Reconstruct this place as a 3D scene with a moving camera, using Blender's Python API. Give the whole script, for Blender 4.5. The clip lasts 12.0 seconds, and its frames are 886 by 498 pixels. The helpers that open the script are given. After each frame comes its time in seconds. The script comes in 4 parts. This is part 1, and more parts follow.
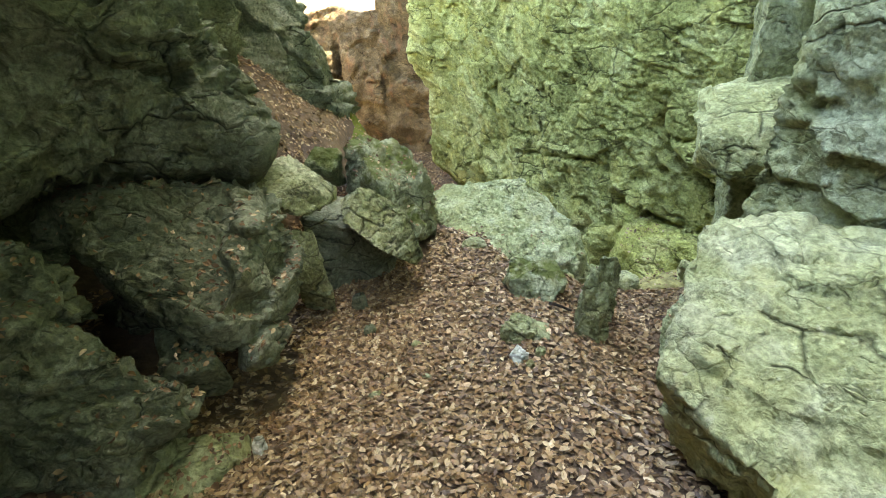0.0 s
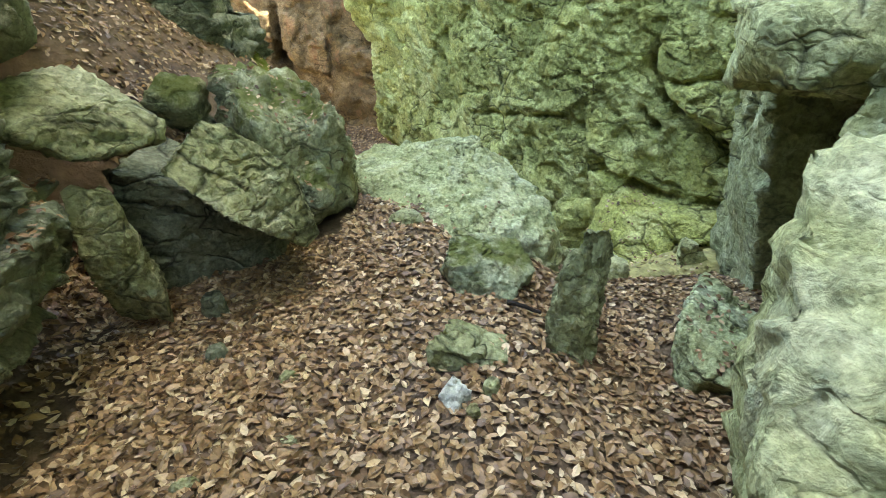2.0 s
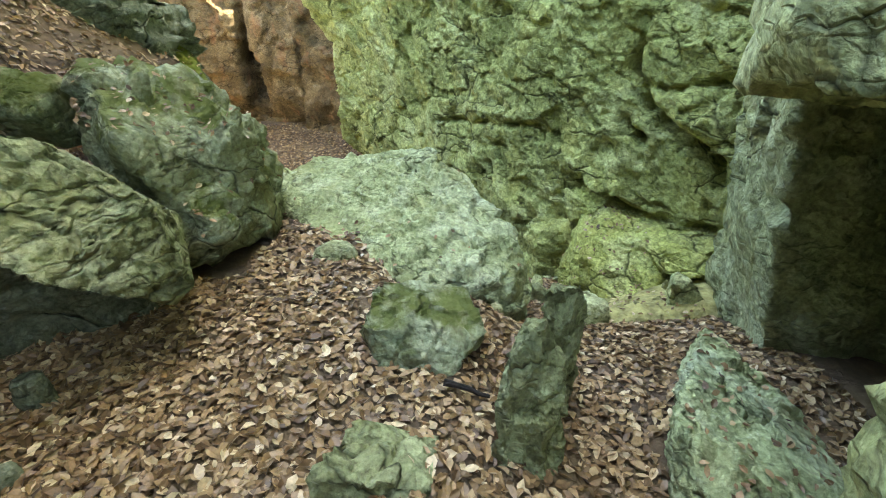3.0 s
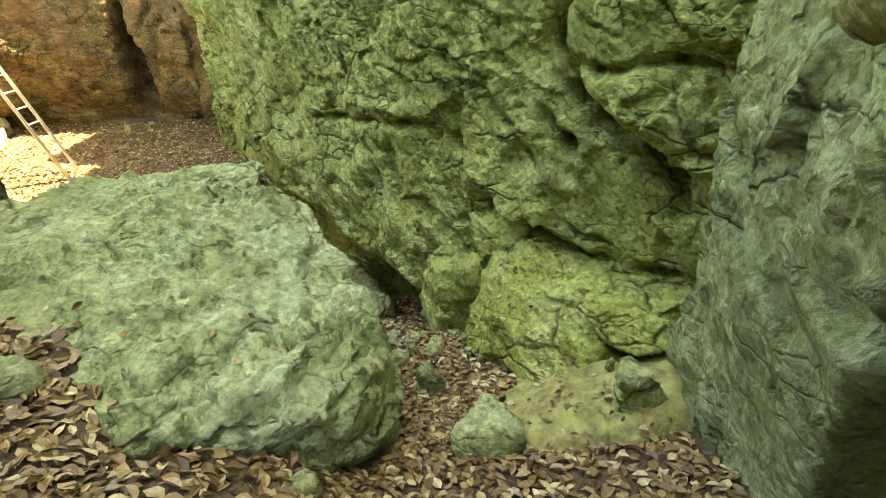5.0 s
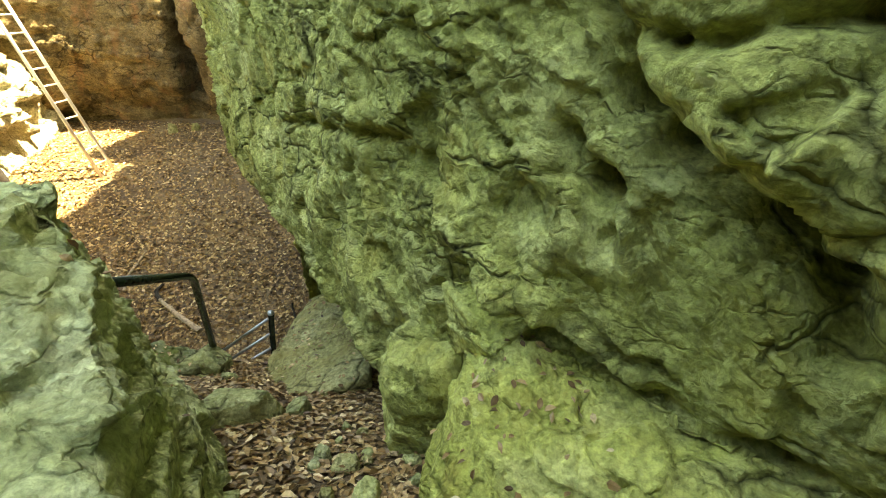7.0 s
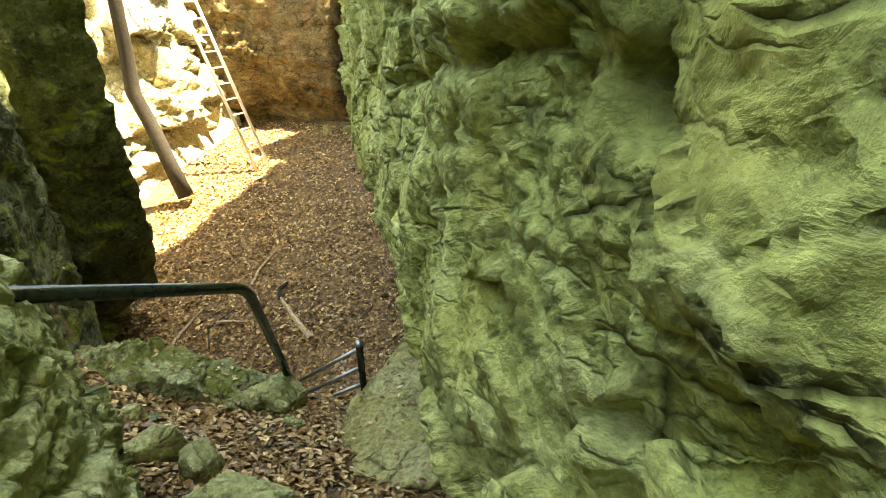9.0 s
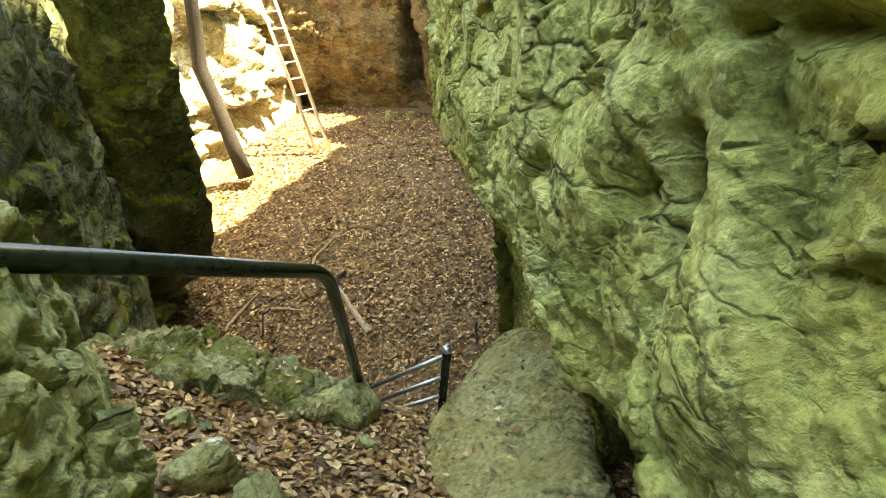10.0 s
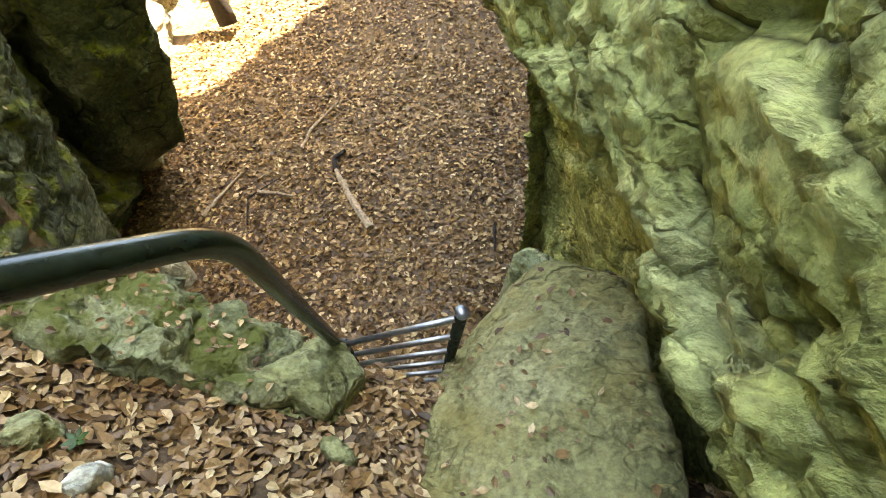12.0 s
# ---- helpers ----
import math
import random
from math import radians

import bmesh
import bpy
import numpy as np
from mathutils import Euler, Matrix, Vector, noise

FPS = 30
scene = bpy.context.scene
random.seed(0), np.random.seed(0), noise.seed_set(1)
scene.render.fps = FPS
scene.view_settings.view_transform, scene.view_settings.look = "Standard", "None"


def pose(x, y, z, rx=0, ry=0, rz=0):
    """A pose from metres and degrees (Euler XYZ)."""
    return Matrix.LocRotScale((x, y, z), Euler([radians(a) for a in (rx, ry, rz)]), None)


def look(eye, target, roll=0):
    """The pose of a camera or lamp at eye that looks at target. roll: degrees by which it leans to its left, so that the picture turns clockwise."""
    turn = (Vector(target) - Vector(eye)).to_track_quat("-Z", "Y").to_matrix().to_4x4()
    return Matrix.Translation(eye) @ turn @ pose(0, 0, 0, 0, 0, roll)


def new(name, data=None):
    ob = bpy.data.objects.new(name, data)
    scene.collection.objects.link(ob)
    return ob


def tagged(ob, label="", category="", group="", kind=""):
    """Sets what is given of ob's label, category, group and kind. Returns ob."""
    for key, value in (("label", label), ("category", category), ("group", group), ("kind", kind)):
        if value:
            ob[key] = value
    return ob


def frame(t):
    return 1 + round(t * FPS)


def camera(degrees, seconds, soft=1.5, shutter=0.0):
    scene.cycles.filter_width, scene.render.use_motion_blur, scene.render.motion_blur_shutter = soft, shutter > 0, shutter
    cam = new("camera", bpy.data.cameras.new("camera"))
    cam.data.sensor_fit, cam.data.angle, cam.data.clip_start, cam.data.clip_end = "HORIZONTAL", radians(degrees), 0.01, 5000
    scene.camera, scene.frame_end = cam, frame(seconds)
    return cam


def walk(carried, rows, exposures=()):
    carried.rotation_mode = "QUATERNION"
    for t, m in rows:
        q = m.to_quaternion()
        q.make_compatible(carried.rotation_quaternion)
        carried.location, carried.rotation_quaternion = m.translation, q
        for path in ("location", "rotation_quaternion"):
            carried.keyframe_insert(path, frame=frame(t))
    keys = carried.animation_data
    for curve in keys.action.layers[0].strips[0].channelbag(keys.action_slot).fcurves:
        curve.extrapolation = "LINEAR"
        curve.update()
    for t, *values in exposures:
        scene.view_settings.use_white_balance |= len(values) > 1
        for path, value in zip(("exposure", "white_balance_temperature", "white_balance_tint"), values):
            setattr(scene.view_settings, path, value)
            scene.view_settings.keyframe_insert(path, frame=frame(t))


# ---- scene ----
cam = camera(86.1, 12.0, soft=1.0)
METRES, EYE, TILT, LEAN, TURN = 7.5, 1.5, -29.0, 2.5, 0.0
ROWS = [
    (0.0, 0.0, 0.0, 0.0, -0.0, 0.0, 0.0),
    (0.5, 0.0075, 0.0258, -0.0053, -1.33, -1.13, -0.06),
    (1.0, 0.0003, 0.082, -0.015, -1.59, -1.64, 0.11),
    (1.5, 0.0175, 0.1195, -0.0205, -3.25, -1.7, 0.7),
    (2.0, 0.0433, 0.1701, -0.0113, -4.03, -1.42, 0.51),
    (2.5, 0.0649, 0.2137, 0.0012, -4.92, -1.13, 0.34),
    (3.0, 0.0853, 0.2524, 0.014, -5.7, -0.89, 0.54),
    (5.0, 0.1737, 0.4023, 0.0559, -12.02, -1.7, 2.42),
    (5.5, 0.1942, 0.4281, 0.0628, -11.79, -1.85, 1.62),
    (6.0, 0.2186, 0.4616, 0.068, -11.02, -1.26, 0.46),
    (6.5, 0.2412, 0.5018, 0.0813, -8.52, -0.47, -0.87),
    (8.5, 0.2696, 0.6473, 0.0952, 7.89, 0.65, -7.14),
    (9.0, 0.2565, 0.693, 0.0984, 12.03, 0.57, -8.63),
    (9.5, 0.2235, 0.7323, 0.0886, 15.36, -0.12, -10.48),
    (10.0, 0.1955, 0.7592, 0.0834, 17.46, -0.7, -11.68),
    (10.5, 0.1826, 0.7865, 0.0896, 18.69, -2.23, -12.42),
    (11.0, 0.175, 0.8134, 0.0988, 18.61, -5.59, -12.69),
    (11.5, 0.1607, 0.8508, 0.0964, 18.32, -10.74, -13.6),
    (12.0, 0.1521, 0.875, 0.0983, 19.48, -16.71, -14.49),
]
walk(cam, [(t, pose(0, 0, EYE, TILT, LEAN, TURN) @ pose(METRES * x, METRES * y, METRES * z, 90 + pitch, roll, yaw)) for t, x, y, z, yaw, pitch, roll in ROWS],
     exposures=[(0.0, 4.08, 7800, 9), (3.0, 4.02, 7600, 5), (5.5, 3.76, 11500, -5), (9.5, 3.95, 11100, -2), (12.0, 4.28, 9200, 8)])

# ---- world and sun ----
SUN_ELEVATION, SUN_AZIMUTH = 69.0, 60.0          # degrees; azimuth clockwise from +y
world = bpy.data.worlds.new("sky")
scene.world = world
world.use_nodes = True
wn = world.node_tree.nodes
sky = wn.new("ShaderNodeTexSky")
sky.sky_type, sky.sun_disc = "NISHITA", False
sky.sun_elevation, sky.sun_rotation = radians(SUN_ELEVATION), radians(SUN_AZIMUTH)
world.node_tree.links.new(sky.outputs[0], wn["Background"].inputs[0])
wn["Background"].inputs[1].default_value = 0.15
sun = new("sun", bpy.data.lights.new("sun", "SUN"))
sun.data.energy, sun.data.angle, sun.data.color = 5.0, radians(0.5), (1.0, 0.95, 0.86)
_e, _a = radians(SUN_ELEVATION), radians(SUN_AZIMUTH)
sun.matrix_world = look((0, 0, 40), Vector((0, 0, 40)) - Vector((math.sin(_a) * math.cos(_e), math.cos(_a) * math.cos(_e), math.sin(_e))))


# ---- materials ----
def material(name):
    m = bpy.data.materials.new(name)
    m.use_nodes = True
    t = m.node_tree
    return m, t, t.nodes["Principled BSDF"]


def noise_node(t, scale, detail=4.0, rough=0.55, stretch=None, distort=0.0):
    g = t.nodes.new("ShaderNodeNewGeometry")
    n = t.nodes.new("ShaderNodeTexNoise")
    n.inputs["Scale"].default_value, n.inputs["Detail"].default_value, n.inputs["Roughness"].default_value = scale, detail, rough
    n.inputs["Distortion"].default_value = distort
    if stretch:
        mp = t.nodes.new("ShaderNodeMapping")
        mp.inputs["Scale"].default_value = stretch
        t.links.new(g.outputs["Position"], mp.inputs["Vector"])
        t.links.new(mp.outputs[0], n.inputs["Vector"])
    else:
        t.links.new(g.outputs["Position"], n.inputs["Vector"])
    return n.outputs["Fac"]


def ramp(t, fac, stops):
    r = t.nodes.new("ShaderNodeValToRGB")
    while len(r.color_ramp.elements) < len(stops):
        r.color_ramp.elements.new(0.5)
    for e, (p, c) in zip(r.color_ramp.elements, stops):
        e.position, e.color = p, (*c, 1) if len(c) == 3 else c
    t.links.new(fac, r.inputs[0])
    return r.outputs[0]


def mixed(t, fac, a, b, mode="MIX"):
    m = t.nodes.new("ShaderNodeMix")
    m.data_type, m.blend_type = "RGBA", mode
    for value, socket in ((fac, m.inputs[0]), (a, m.inputs[6]), (b, m.inputs[7])):
        if isinstance(value, bpy.types.NodeSocket):
            t.links.new(value, socket)
        elif isinstance(value, tuple):
            socket.default_value = (*value, 1)
        else:
            socket.default_value = value
    return m.outputs[2]


def summed(t, a, b, k):
    m = t.nodes.new("ShaderNodeMath")
    m.operation = "MULTIPLY_ADD"
    t.links.new(b, m.inputs[0])
    m.inputs[1].default_value = k
    t.links.new(a, m.inputs[2])
    return m.outputs[0]


def bumped(t, bsdf, height, strength, distance):
    b = t.nodes.new("ShaderNodeBump")
    b.inputs["Strength"].default_value, b.inputs["Distance"].default_value = strength, distance
    t.links.new(height, b.inputs["Height"])
    t.links.new(b.outputs[0], bsdf.inputs["Normal"])


BED = (0.29, -0.38, 0.88)      # normal of the beds, which dip to the south-east


def crack_lines(t, scale):
    """Distance to a net of wandering cracks that runs out in places."""
    g = t.nodes.new("ShaderNodeNewGeometry")
    n = t.nodes.new("ShaderNodeTexNoise")
    n.inputs["Scale"].default_value, n.inputs["Detail"].default_value = scale * 0.9, 4
    t.links.new(g.outputs["Position"], n.inputs["Vector"])
    bend = t.nodes.new("ShaderNodeVectorMath")
    bend.operation = "MULTIPLY_ADD"
    t.links.new(n.outputs["Color"], bend.inputs[0])
    bend.inputs[1].default_value = (0.8 / scale, 0.8 / scale, 1.0 / scale)
    t.links.new(g.outputs["Position"], bend.inputs[2])
    mp = t.nodes.new("ShaderNodeMapping")
    mp.inputs["Scale"].default_value = (0.75, 0.75, 1.7)
    mp.inputs["Rotation"].default_value = (0.2, -0.25, 0.3)
    t.links.new(bend.outputs[0], mp.inputs["Vector"])
    v = t.nodes.new("ShaderNodeTexVoronoi")
    v.feature = "DISTANCE_TO_EDGE"
    v.inputs["Scale"].default_value = scale
    t.links.new(mp.outputs[0], v.inputs["Vector"])
    gone = ramp(t, noise_node(t, scale * 0.55, 3), [(0.46, (0, 0, 0)), (0.6, (0.5, 0.5, 0.5))])
    return summed(t, v.outputs["Distance"], gone, 0.6)


def bedded(t, scale, squash, bend):
    """The place on the rock, wavering, and squeezed across the beds so that what is cut from it lies flat along them."""
    g = t.nodes.new("ShaderNodeNewGeometry")
    n = t.nodes.new("ShaderNodeTexNoise")
    n.inputs["Scale"].default_value, n.inputs["Detail"].default_value = scale * 0.5, 3
    t.links.new(g.outputs["Position"], n.inputs["Vector"])
    waver = t.nodes.new("ShaderNodeVectorMath")
    waver.operation = "MULTIPLY_ADD"
    t.links.new(n.outputs["Color"], waver.inputs[0])
    waver.inputs[1].default_value = (bend / scale, bend / scale, bend / scale)
    t.links.new(g.outputs["Position"], waver.inputs[2])
    dot = t.nodes.new("ShaderNodeVectorMath")
    dot.operation = "DOT_PRODUCT"
    t.links.new(waver.outputs[0], dot.inputs[0])
    dot.inputs[1].default_value = BED
    axis = t.nodes.new("ShaderNodeVectorMath")
    axis.operation = "SCALE"
    axis.inputs[0].default_value = [b * squash for b in BED]
    t.links.new(dot.outputs["Value"], axis.inputs["Scale"])
    add = t.nodes.new("ShaderNodeVectorMath")
    t.links.new(waver.outputs[0], add.inputs[0])
    t.links.new(axis.outputs[0], add.inputs[1])
    return add.outputs[0]


def chips(t, scale, squash=1.0, bend=0.4):
    """Broken surface of small flat chips: the slope across each chip in metres, and a tone of its own."""
    where = bedded(t, scale, squash, bend)
    v = t.nodes.new("ShaderNodeTexVoronoi")
    v.inputs["Scale"].default_value = scale
    t.links.new(where, v.inputs["Vector"])
    away = t.nodes.new("ShaderNodeVectorMath")
    away.operation = "SUBTRACT"
    t.links.new(where, away.inputs[0])
    t.links.new(v.outputs["Position"], away.inputs[1])
    lean = t.nodes.new("ShaderNodeVectorMath")
    lean.operation = "MULTIPLY_ADD"
    t.links.new(v.outputs["Color"], lean.inputs[0])
    lean.inputs[1].default_value, lean.inputs[2].default_value = (2, 2, 2), (-1, -1, -1)
    slope = t.nodes.new("ShaderNodeVectorMath")
    slope.operation = "DOT_PRODUCT"
    t.links.new(away.outputs[0], slope.inputs[0])
    t.links.new(lean.outputs[0], slope.inputs[1])
    tone = t.nodes.new("ShaderNodeSeparateColor")
    t.links.new(v.outputs["Color"], tone.inputs[0])
    return slope.outputs["Value"], tone.outputs[0]


def rock_material(name, dark, mid, light, stain, moss=0.0, moss_colour=(0.10, 0.15, 0.03), rough=0.9, chipped=1.0):
    """Weathered limestone: blotched body, darker pits, ochre stains, algae or moss where it faces the sky."""
    m, t, b = material(name)
    blotch = noise_node(t, 1.7, 5, 0.6, distort=0.6)
    body = ramp(t, blotch, [(0.3, dark), (0.5, mid), (0.72, light)])
    grain = noise_node(t, 38, 6, 0.7)
    body = mixed(t, 1.0, body, ramp(t, grain, [(0.3, (0.5, 0.5, 0.5)), (0.65, (1.25, 1.25, 1.25))]), "MULTIPLY")
    lichen = noise_node(t, 12, 6, 0.72, distort=0.8)
    body = mixed(t, 1.0, body, ramp(t, lichen, [(0.3, (0.78, 0.78, 0.75)), (0.4, (1, 1, 1)), (0.6, (1, 1, 1)), (0.72, (1.35, 1.35, 1.35))]), "MULTIPLY")
    slope_a, _ = chips(t, 6.0, 0.7)
    slope_b, chip = chips(t, 17.0, 0.7)
    slope_c, _ = chips(t, 46.0, 0.5)
    body = mixed(t, 1.0, body, ramp(t, chip, [(0.0, (0.87, 0.87, 0.86)), (1.0, (1.12, 1.12, 1.12))]), "MULTIPLY")
    patch = noise_node(t, 3.1, 4, 0.6, stretch=(1, 1, 0.45))
    body = mixed(t, ramp(t, patch, [(0.54, (0, 0, 0)), (0.74, (0.75, 0.75, 0.75))]), body, stain)
    speck = noise_node(t, 15, 3, 0.6)
    body = mixed(t, ramp(t, speck, [(0.64, (0, 0, 0)), (0.7, (0.55, 0.55, 0.55))]), body, light)
    lines = crack_lines(t, 2.6)
    lines2 = crack_lines(t, 8.0)
    body = mixed(t, 0.75, body, ramp(t, lines, [(0.0, (0.12, 0.12, 0.1)), (0.035, (1, 1, 1))]), "MULTIPLY")
    body = mixed(t, 0.45, body, ramp(t, lines2, [(0.0, (0.2, 0.2, 0.17)), (0.06, (1, 1, 1))]), "MULTIPLY")
    if moss:
        g = t.nodes.new("ShaderNodeNewGeometry")
        sx = t.nodes.new("ShaderNodeSeparateXYZ")
        t.links.new(g.outputs["Normal"], sx.inputs[0])
        tuft = noise_node(t, 5, 5, 0.65)
        cover = summed(t, tuft, sx.outputs[2], 0.22)
        body = mixed(t, ramp(t, cover, [(0.68 - 0.3 * moss, (0, 0, 0)), (0.8 - 0.3 * moss, (0.9, 0.9, 0.9))]), body, moss_colour)
    t.links.new(body, b.inputs["Base Color"])
    b.inputs["Roughness"].default_value = rough
    b.inputs["Specular IOR Level"].default_value = 0.2
    h = noise_node(t, 70, 6, 0.7)
    shift = t.nodes.new("ShaderNodeMath")
    shift.operation = "MULTIPLY"
    t.links.new(h, shift.inputs[0])
    shift.inputs[1].default_value = 0.008
    h = summed(t, shift.outputs[0], slope_a, 0.18 * chipped)
    h = summed(t, h, slope_b, 0.42 * chipped)
    h = summed(t, h, slope_c, 0.28 * chipped)
    h = summed(t, h, noise_node(t, 11, 6, 0.6, distort=0.4), 0.045)
    h = summed(t, h, ramp(t, lines, [(0.0, (0, 0, 0)), (0.05, (1, 1, 1))]), 0.02)
    h = summed(t, h, ramp(t, lines2, [(0.0, (0, 0, 0)), (0.08, (1, 1, 1))]), 0.008)
    bumped(t, b, h, 1.0, 1.0)
    return m


ROCK_PALE = rock_material("pale_green_limestone", (0.331, 0.335, 0.132), (0.451, 0.456, 0.207), (0.57, 0.559, 0.326), (0.451, 0.43, 0.159))
ROCK_WALL = rock_material("algae_green_cliff", (0.252, 0.26, 0.0745), (0.404, 0.412, 0.133), (0.566, 0.559, 0.244), (0.43, 0.392, 0.101))
ROCK_GREY = rock_material("grey_green_limestone", (0.199, 0.214, 0.0945), (0.33, 0.342, 0.168), (0.479, 0.484, 0.294), (0.31, 0.304, 0.0998))
# Shade on the left rocks is put into this dark base colour.
ROCK_SHADED = rock_material("shade_toned_limestone", (0.115, 0.126, 0.0756), (0.194, 0.21, 0.126), (0.318, 0.328, 0.218), (0.133, 0.134, 0.063), rough=0.9, chipped=0.45)
ROCK_MOSSY = rock_material("mossy_limestone", (0.10, 0.115, 0.055), (0.20, 0.225, 0.11), (0.36, 0.38, 0.23), (0.17, 0.16, 0.05), moss=0.3, moss_colour=(0.085, 0.105, 0.02))
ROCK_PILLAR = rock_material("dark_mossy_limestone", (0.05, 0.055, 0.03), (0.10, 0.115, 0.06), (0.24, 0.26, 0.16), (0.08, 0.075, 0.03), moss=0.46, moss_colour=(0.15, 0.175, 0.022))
ROCK_LEDGE = rock_material("flaky_grey_limestone_with_moss", (0.179, 0.195, 0.1), (0.315, 0.34, 0.19), (0.483, 0.5, 0.32), (0.263, 0.24, 0.09), moss=0.16, moss_colour=(0.12, 0.14, 0.03))
ROCK_YELLOW = rock_material("yellow_green_limestone", (0.3, 0.31, 0.0712), (0.449, 0.455, 0.128), (0.578, 0.565, 0.228), (0.449, 0.38, 0.095))
ROCK_BANK = rock_material("pale_ochre_limestone", (0.38, 0.33, 0.21), (0.52, 0.47, 0.33), (0.63, 0.58, 0.44), (0.45, 0.34, 0.16))
ROCK_SLAB = rock_material("worn_grey_limestone", (0.274, 0.298, 0.13), (0.407, 0.437, 0.21), (0.548, 0.567, 0.35), (0.369, 0.363, 0.14))
ROCK_BROWN = rock_material("brown_iron_stained_cliff", (0.085, 0.06, 0.03), (0.18, 0.125, 0.06), (0.30, 0.22, 0.12), (0.30, 0.15, 0.075))
ROCK_SAND = rock_material("sandy_limestone", (0.221, 0.21, 0.084), (0.323, 0.302, 0.134), (0.408, 0.386, 0.21), (0.289, 0.244, 0.084))
ROCK_WHITE = rock_material("white_limestone", (0.5, 0.5, 0.38), (0.62, 0.62, 0.5), (0.72, 0.72, 0.62), (0.5, 0.47, 0.3))


def soil_material():
    m, t, b = material("leaf_mould_soil")
    c = ramp(t, noise_node(t, 14, 6, 0.7), [(0.3, (0.05, 0.032, 0.02)), (0.55, (0.12, 0.075, 0.042)), (0.75, (0.22, 0.15, 0.085))])
    c = mixed(t, ramp(t, noise_node(t, 1.1, 3), [(0.42, (0, 0, 0)), (0.62, (0.6, 0.6, 0.6))]), c, (0.24, 0.16, 0.075))
    t.links.new(c, b.inputs["Base Color"])
    b.inputs["Roughness"].default_value = 0.95
    bumped(t, b, noise_node(t, 30, 6, 0.7), 0.9, 0.03)
    return m


def leaf_material(name, stops):
    m, t, b = material(name)
    g = t.nodes.new("ShaderNodeNewGeometry")
    c = ramp(t, g.outputs["Random Per Island"], stops)
    c = mixed(t, 1.0, c, ramp(t, noise_node(t, 60, 4), [(0.3, (0.65, 0.65, 0.65)), (0.65, (1.1, 1.1, 1.1))]), "MULTIPLY")
    t.links.new(c, b.inputs["Base Color"])
    b.inputs["Roughness"].default_value = 0.42
    b.inputs["Specular IOR Level"].default_value = 0.4
    return m


def plain(name, colour, rough, metal=0.0, vary=0.25, scale=20.0, bump=0.0):
    m, t, b = material(name)
    lo, hi = tuple(c * (1 - vary) for c in colour), tuple(min(1, c * (1 + vary)) for c in colour)
    t.links.new(ramp(t, noise_node(t, scale, 5), [(0.35, lo), (0.65, hi)]), b.inputs["Base Color"])
    b.inputs["Roughness"].default_value, b.inputs["Metallic"].default_value = rough, metal
    if bump:
        bumped(t, b, noise_node(t, scale * 2, 5), 0.7, bump)
    return m


SOIL = soil_material()
SAND = plain("yellow_sandy_soil", (0.31, 0.27, 0.095), 0.95, 0.0, 0.35, 14, 0.03)
LEAVES = leaf_material("dry_beech_leaves", [(0.0, (0.112, 0.0625, 0.0268)), (0.35, (0.237, 0.138, 0.0589)), (0.78, (0.4, 0.256, 0.117)), (1.0, (0.688, 0.525, 0.299))])
LEAVES_RED = leaf_material("rust_beech_leaves", [(0.0, (0.0504, 0.0242, 0.0093)), (0.35, (0.168, 0.088, 0.0316)), (0.7, (0.302, 0.176, 0.067)), (0.9, (0.47, 0.308, 0.14)), (1.0, (0.694, 0.517, 0.279))])
GREEN_PAINT = plain("dark_green_painted_steel", (0.014, 0.022, 0.018), 0.25, 0.0, 0.3, 30)
WORN_STEEL = plain("worn_steel", (0.30, 0.31, 0.32), 0.38, 0.85, 0.2, 40)
ALUMINIUM = plain("aluminium", (0.55, 0.53, 0.55), 0.35, 0.8, 0.1, 30)
BARK = plain("dark_bark", (0.014, 0.009, 0.006), 0.9, 0.0, 0.5, 25, 0.02)
DEADWOOD = plain("weathered_dead_wood", (0.33, 0.25, 0.17), 0.85, 0.0, 0.4, 30, 0.008)
FRESH_GREEN = plain("fresh_green_leaf", (0.03, 0.08, 0.015), 0.5, 0.0, 0.3, 30)


# ---- noise and rock shaping ----
def hashed(i, j, k, seed):
    h = (i.astype(np.uint32) * np.uint32(374761393) + j.astype(np.uint32) * np.uint32(668265263) + k.astype(np.uint32) * np.uint32(2246822519)
         + np.uint32((seed * 3266489917) & 0xFFFFFFFF))
    h = (h ^ (h >> np.uint32(15))) * np.uint32(2246822519)
    h = (h ^ (h >> np.uint32(13))) * np.uint32(3266489917)
    return ((h ^ (h >> np.uint32(16))) & np.uint32(0xFFFFFF)).astype(np.float64) / 0xFFFFFF


def soft_noise(p, seed=0):
    """Smooth noise of -1..1 at the points p (n x 3)."""
    b = np.floor(p).astype(np.int64)
    f = p - b
    f = f * f * f * (f * (f * 6 - 15) + 10)
    out = np.zeros(len(p))
    for dx in (0, 1):
        for dy in (0, 1):
            for dz in (0, 1):
                w = (f[:, 0] if dx else 1 - f[:, 0]) * (f[:, 1] if dy else 1 - f[:, 1]) * (f[:, 2] if dz else 1 - f[:, 2])
                out += w * hashed(b[:, 0] + dx, b[:, 1] + dy, b[:, 2] + dz, seed)
    return out * 2 - 1


def fractal(p, octaves, seed=0, gain=0.5):
    out, amp, total = np.zeros(len(p)), 1.0, 0.0
    for o in range(octaves):
        out += amp * soft_noise(p * 2.03 ** o + 17.3 * o, seed + o)
        total += amp
        amp *= gain
    return out / total


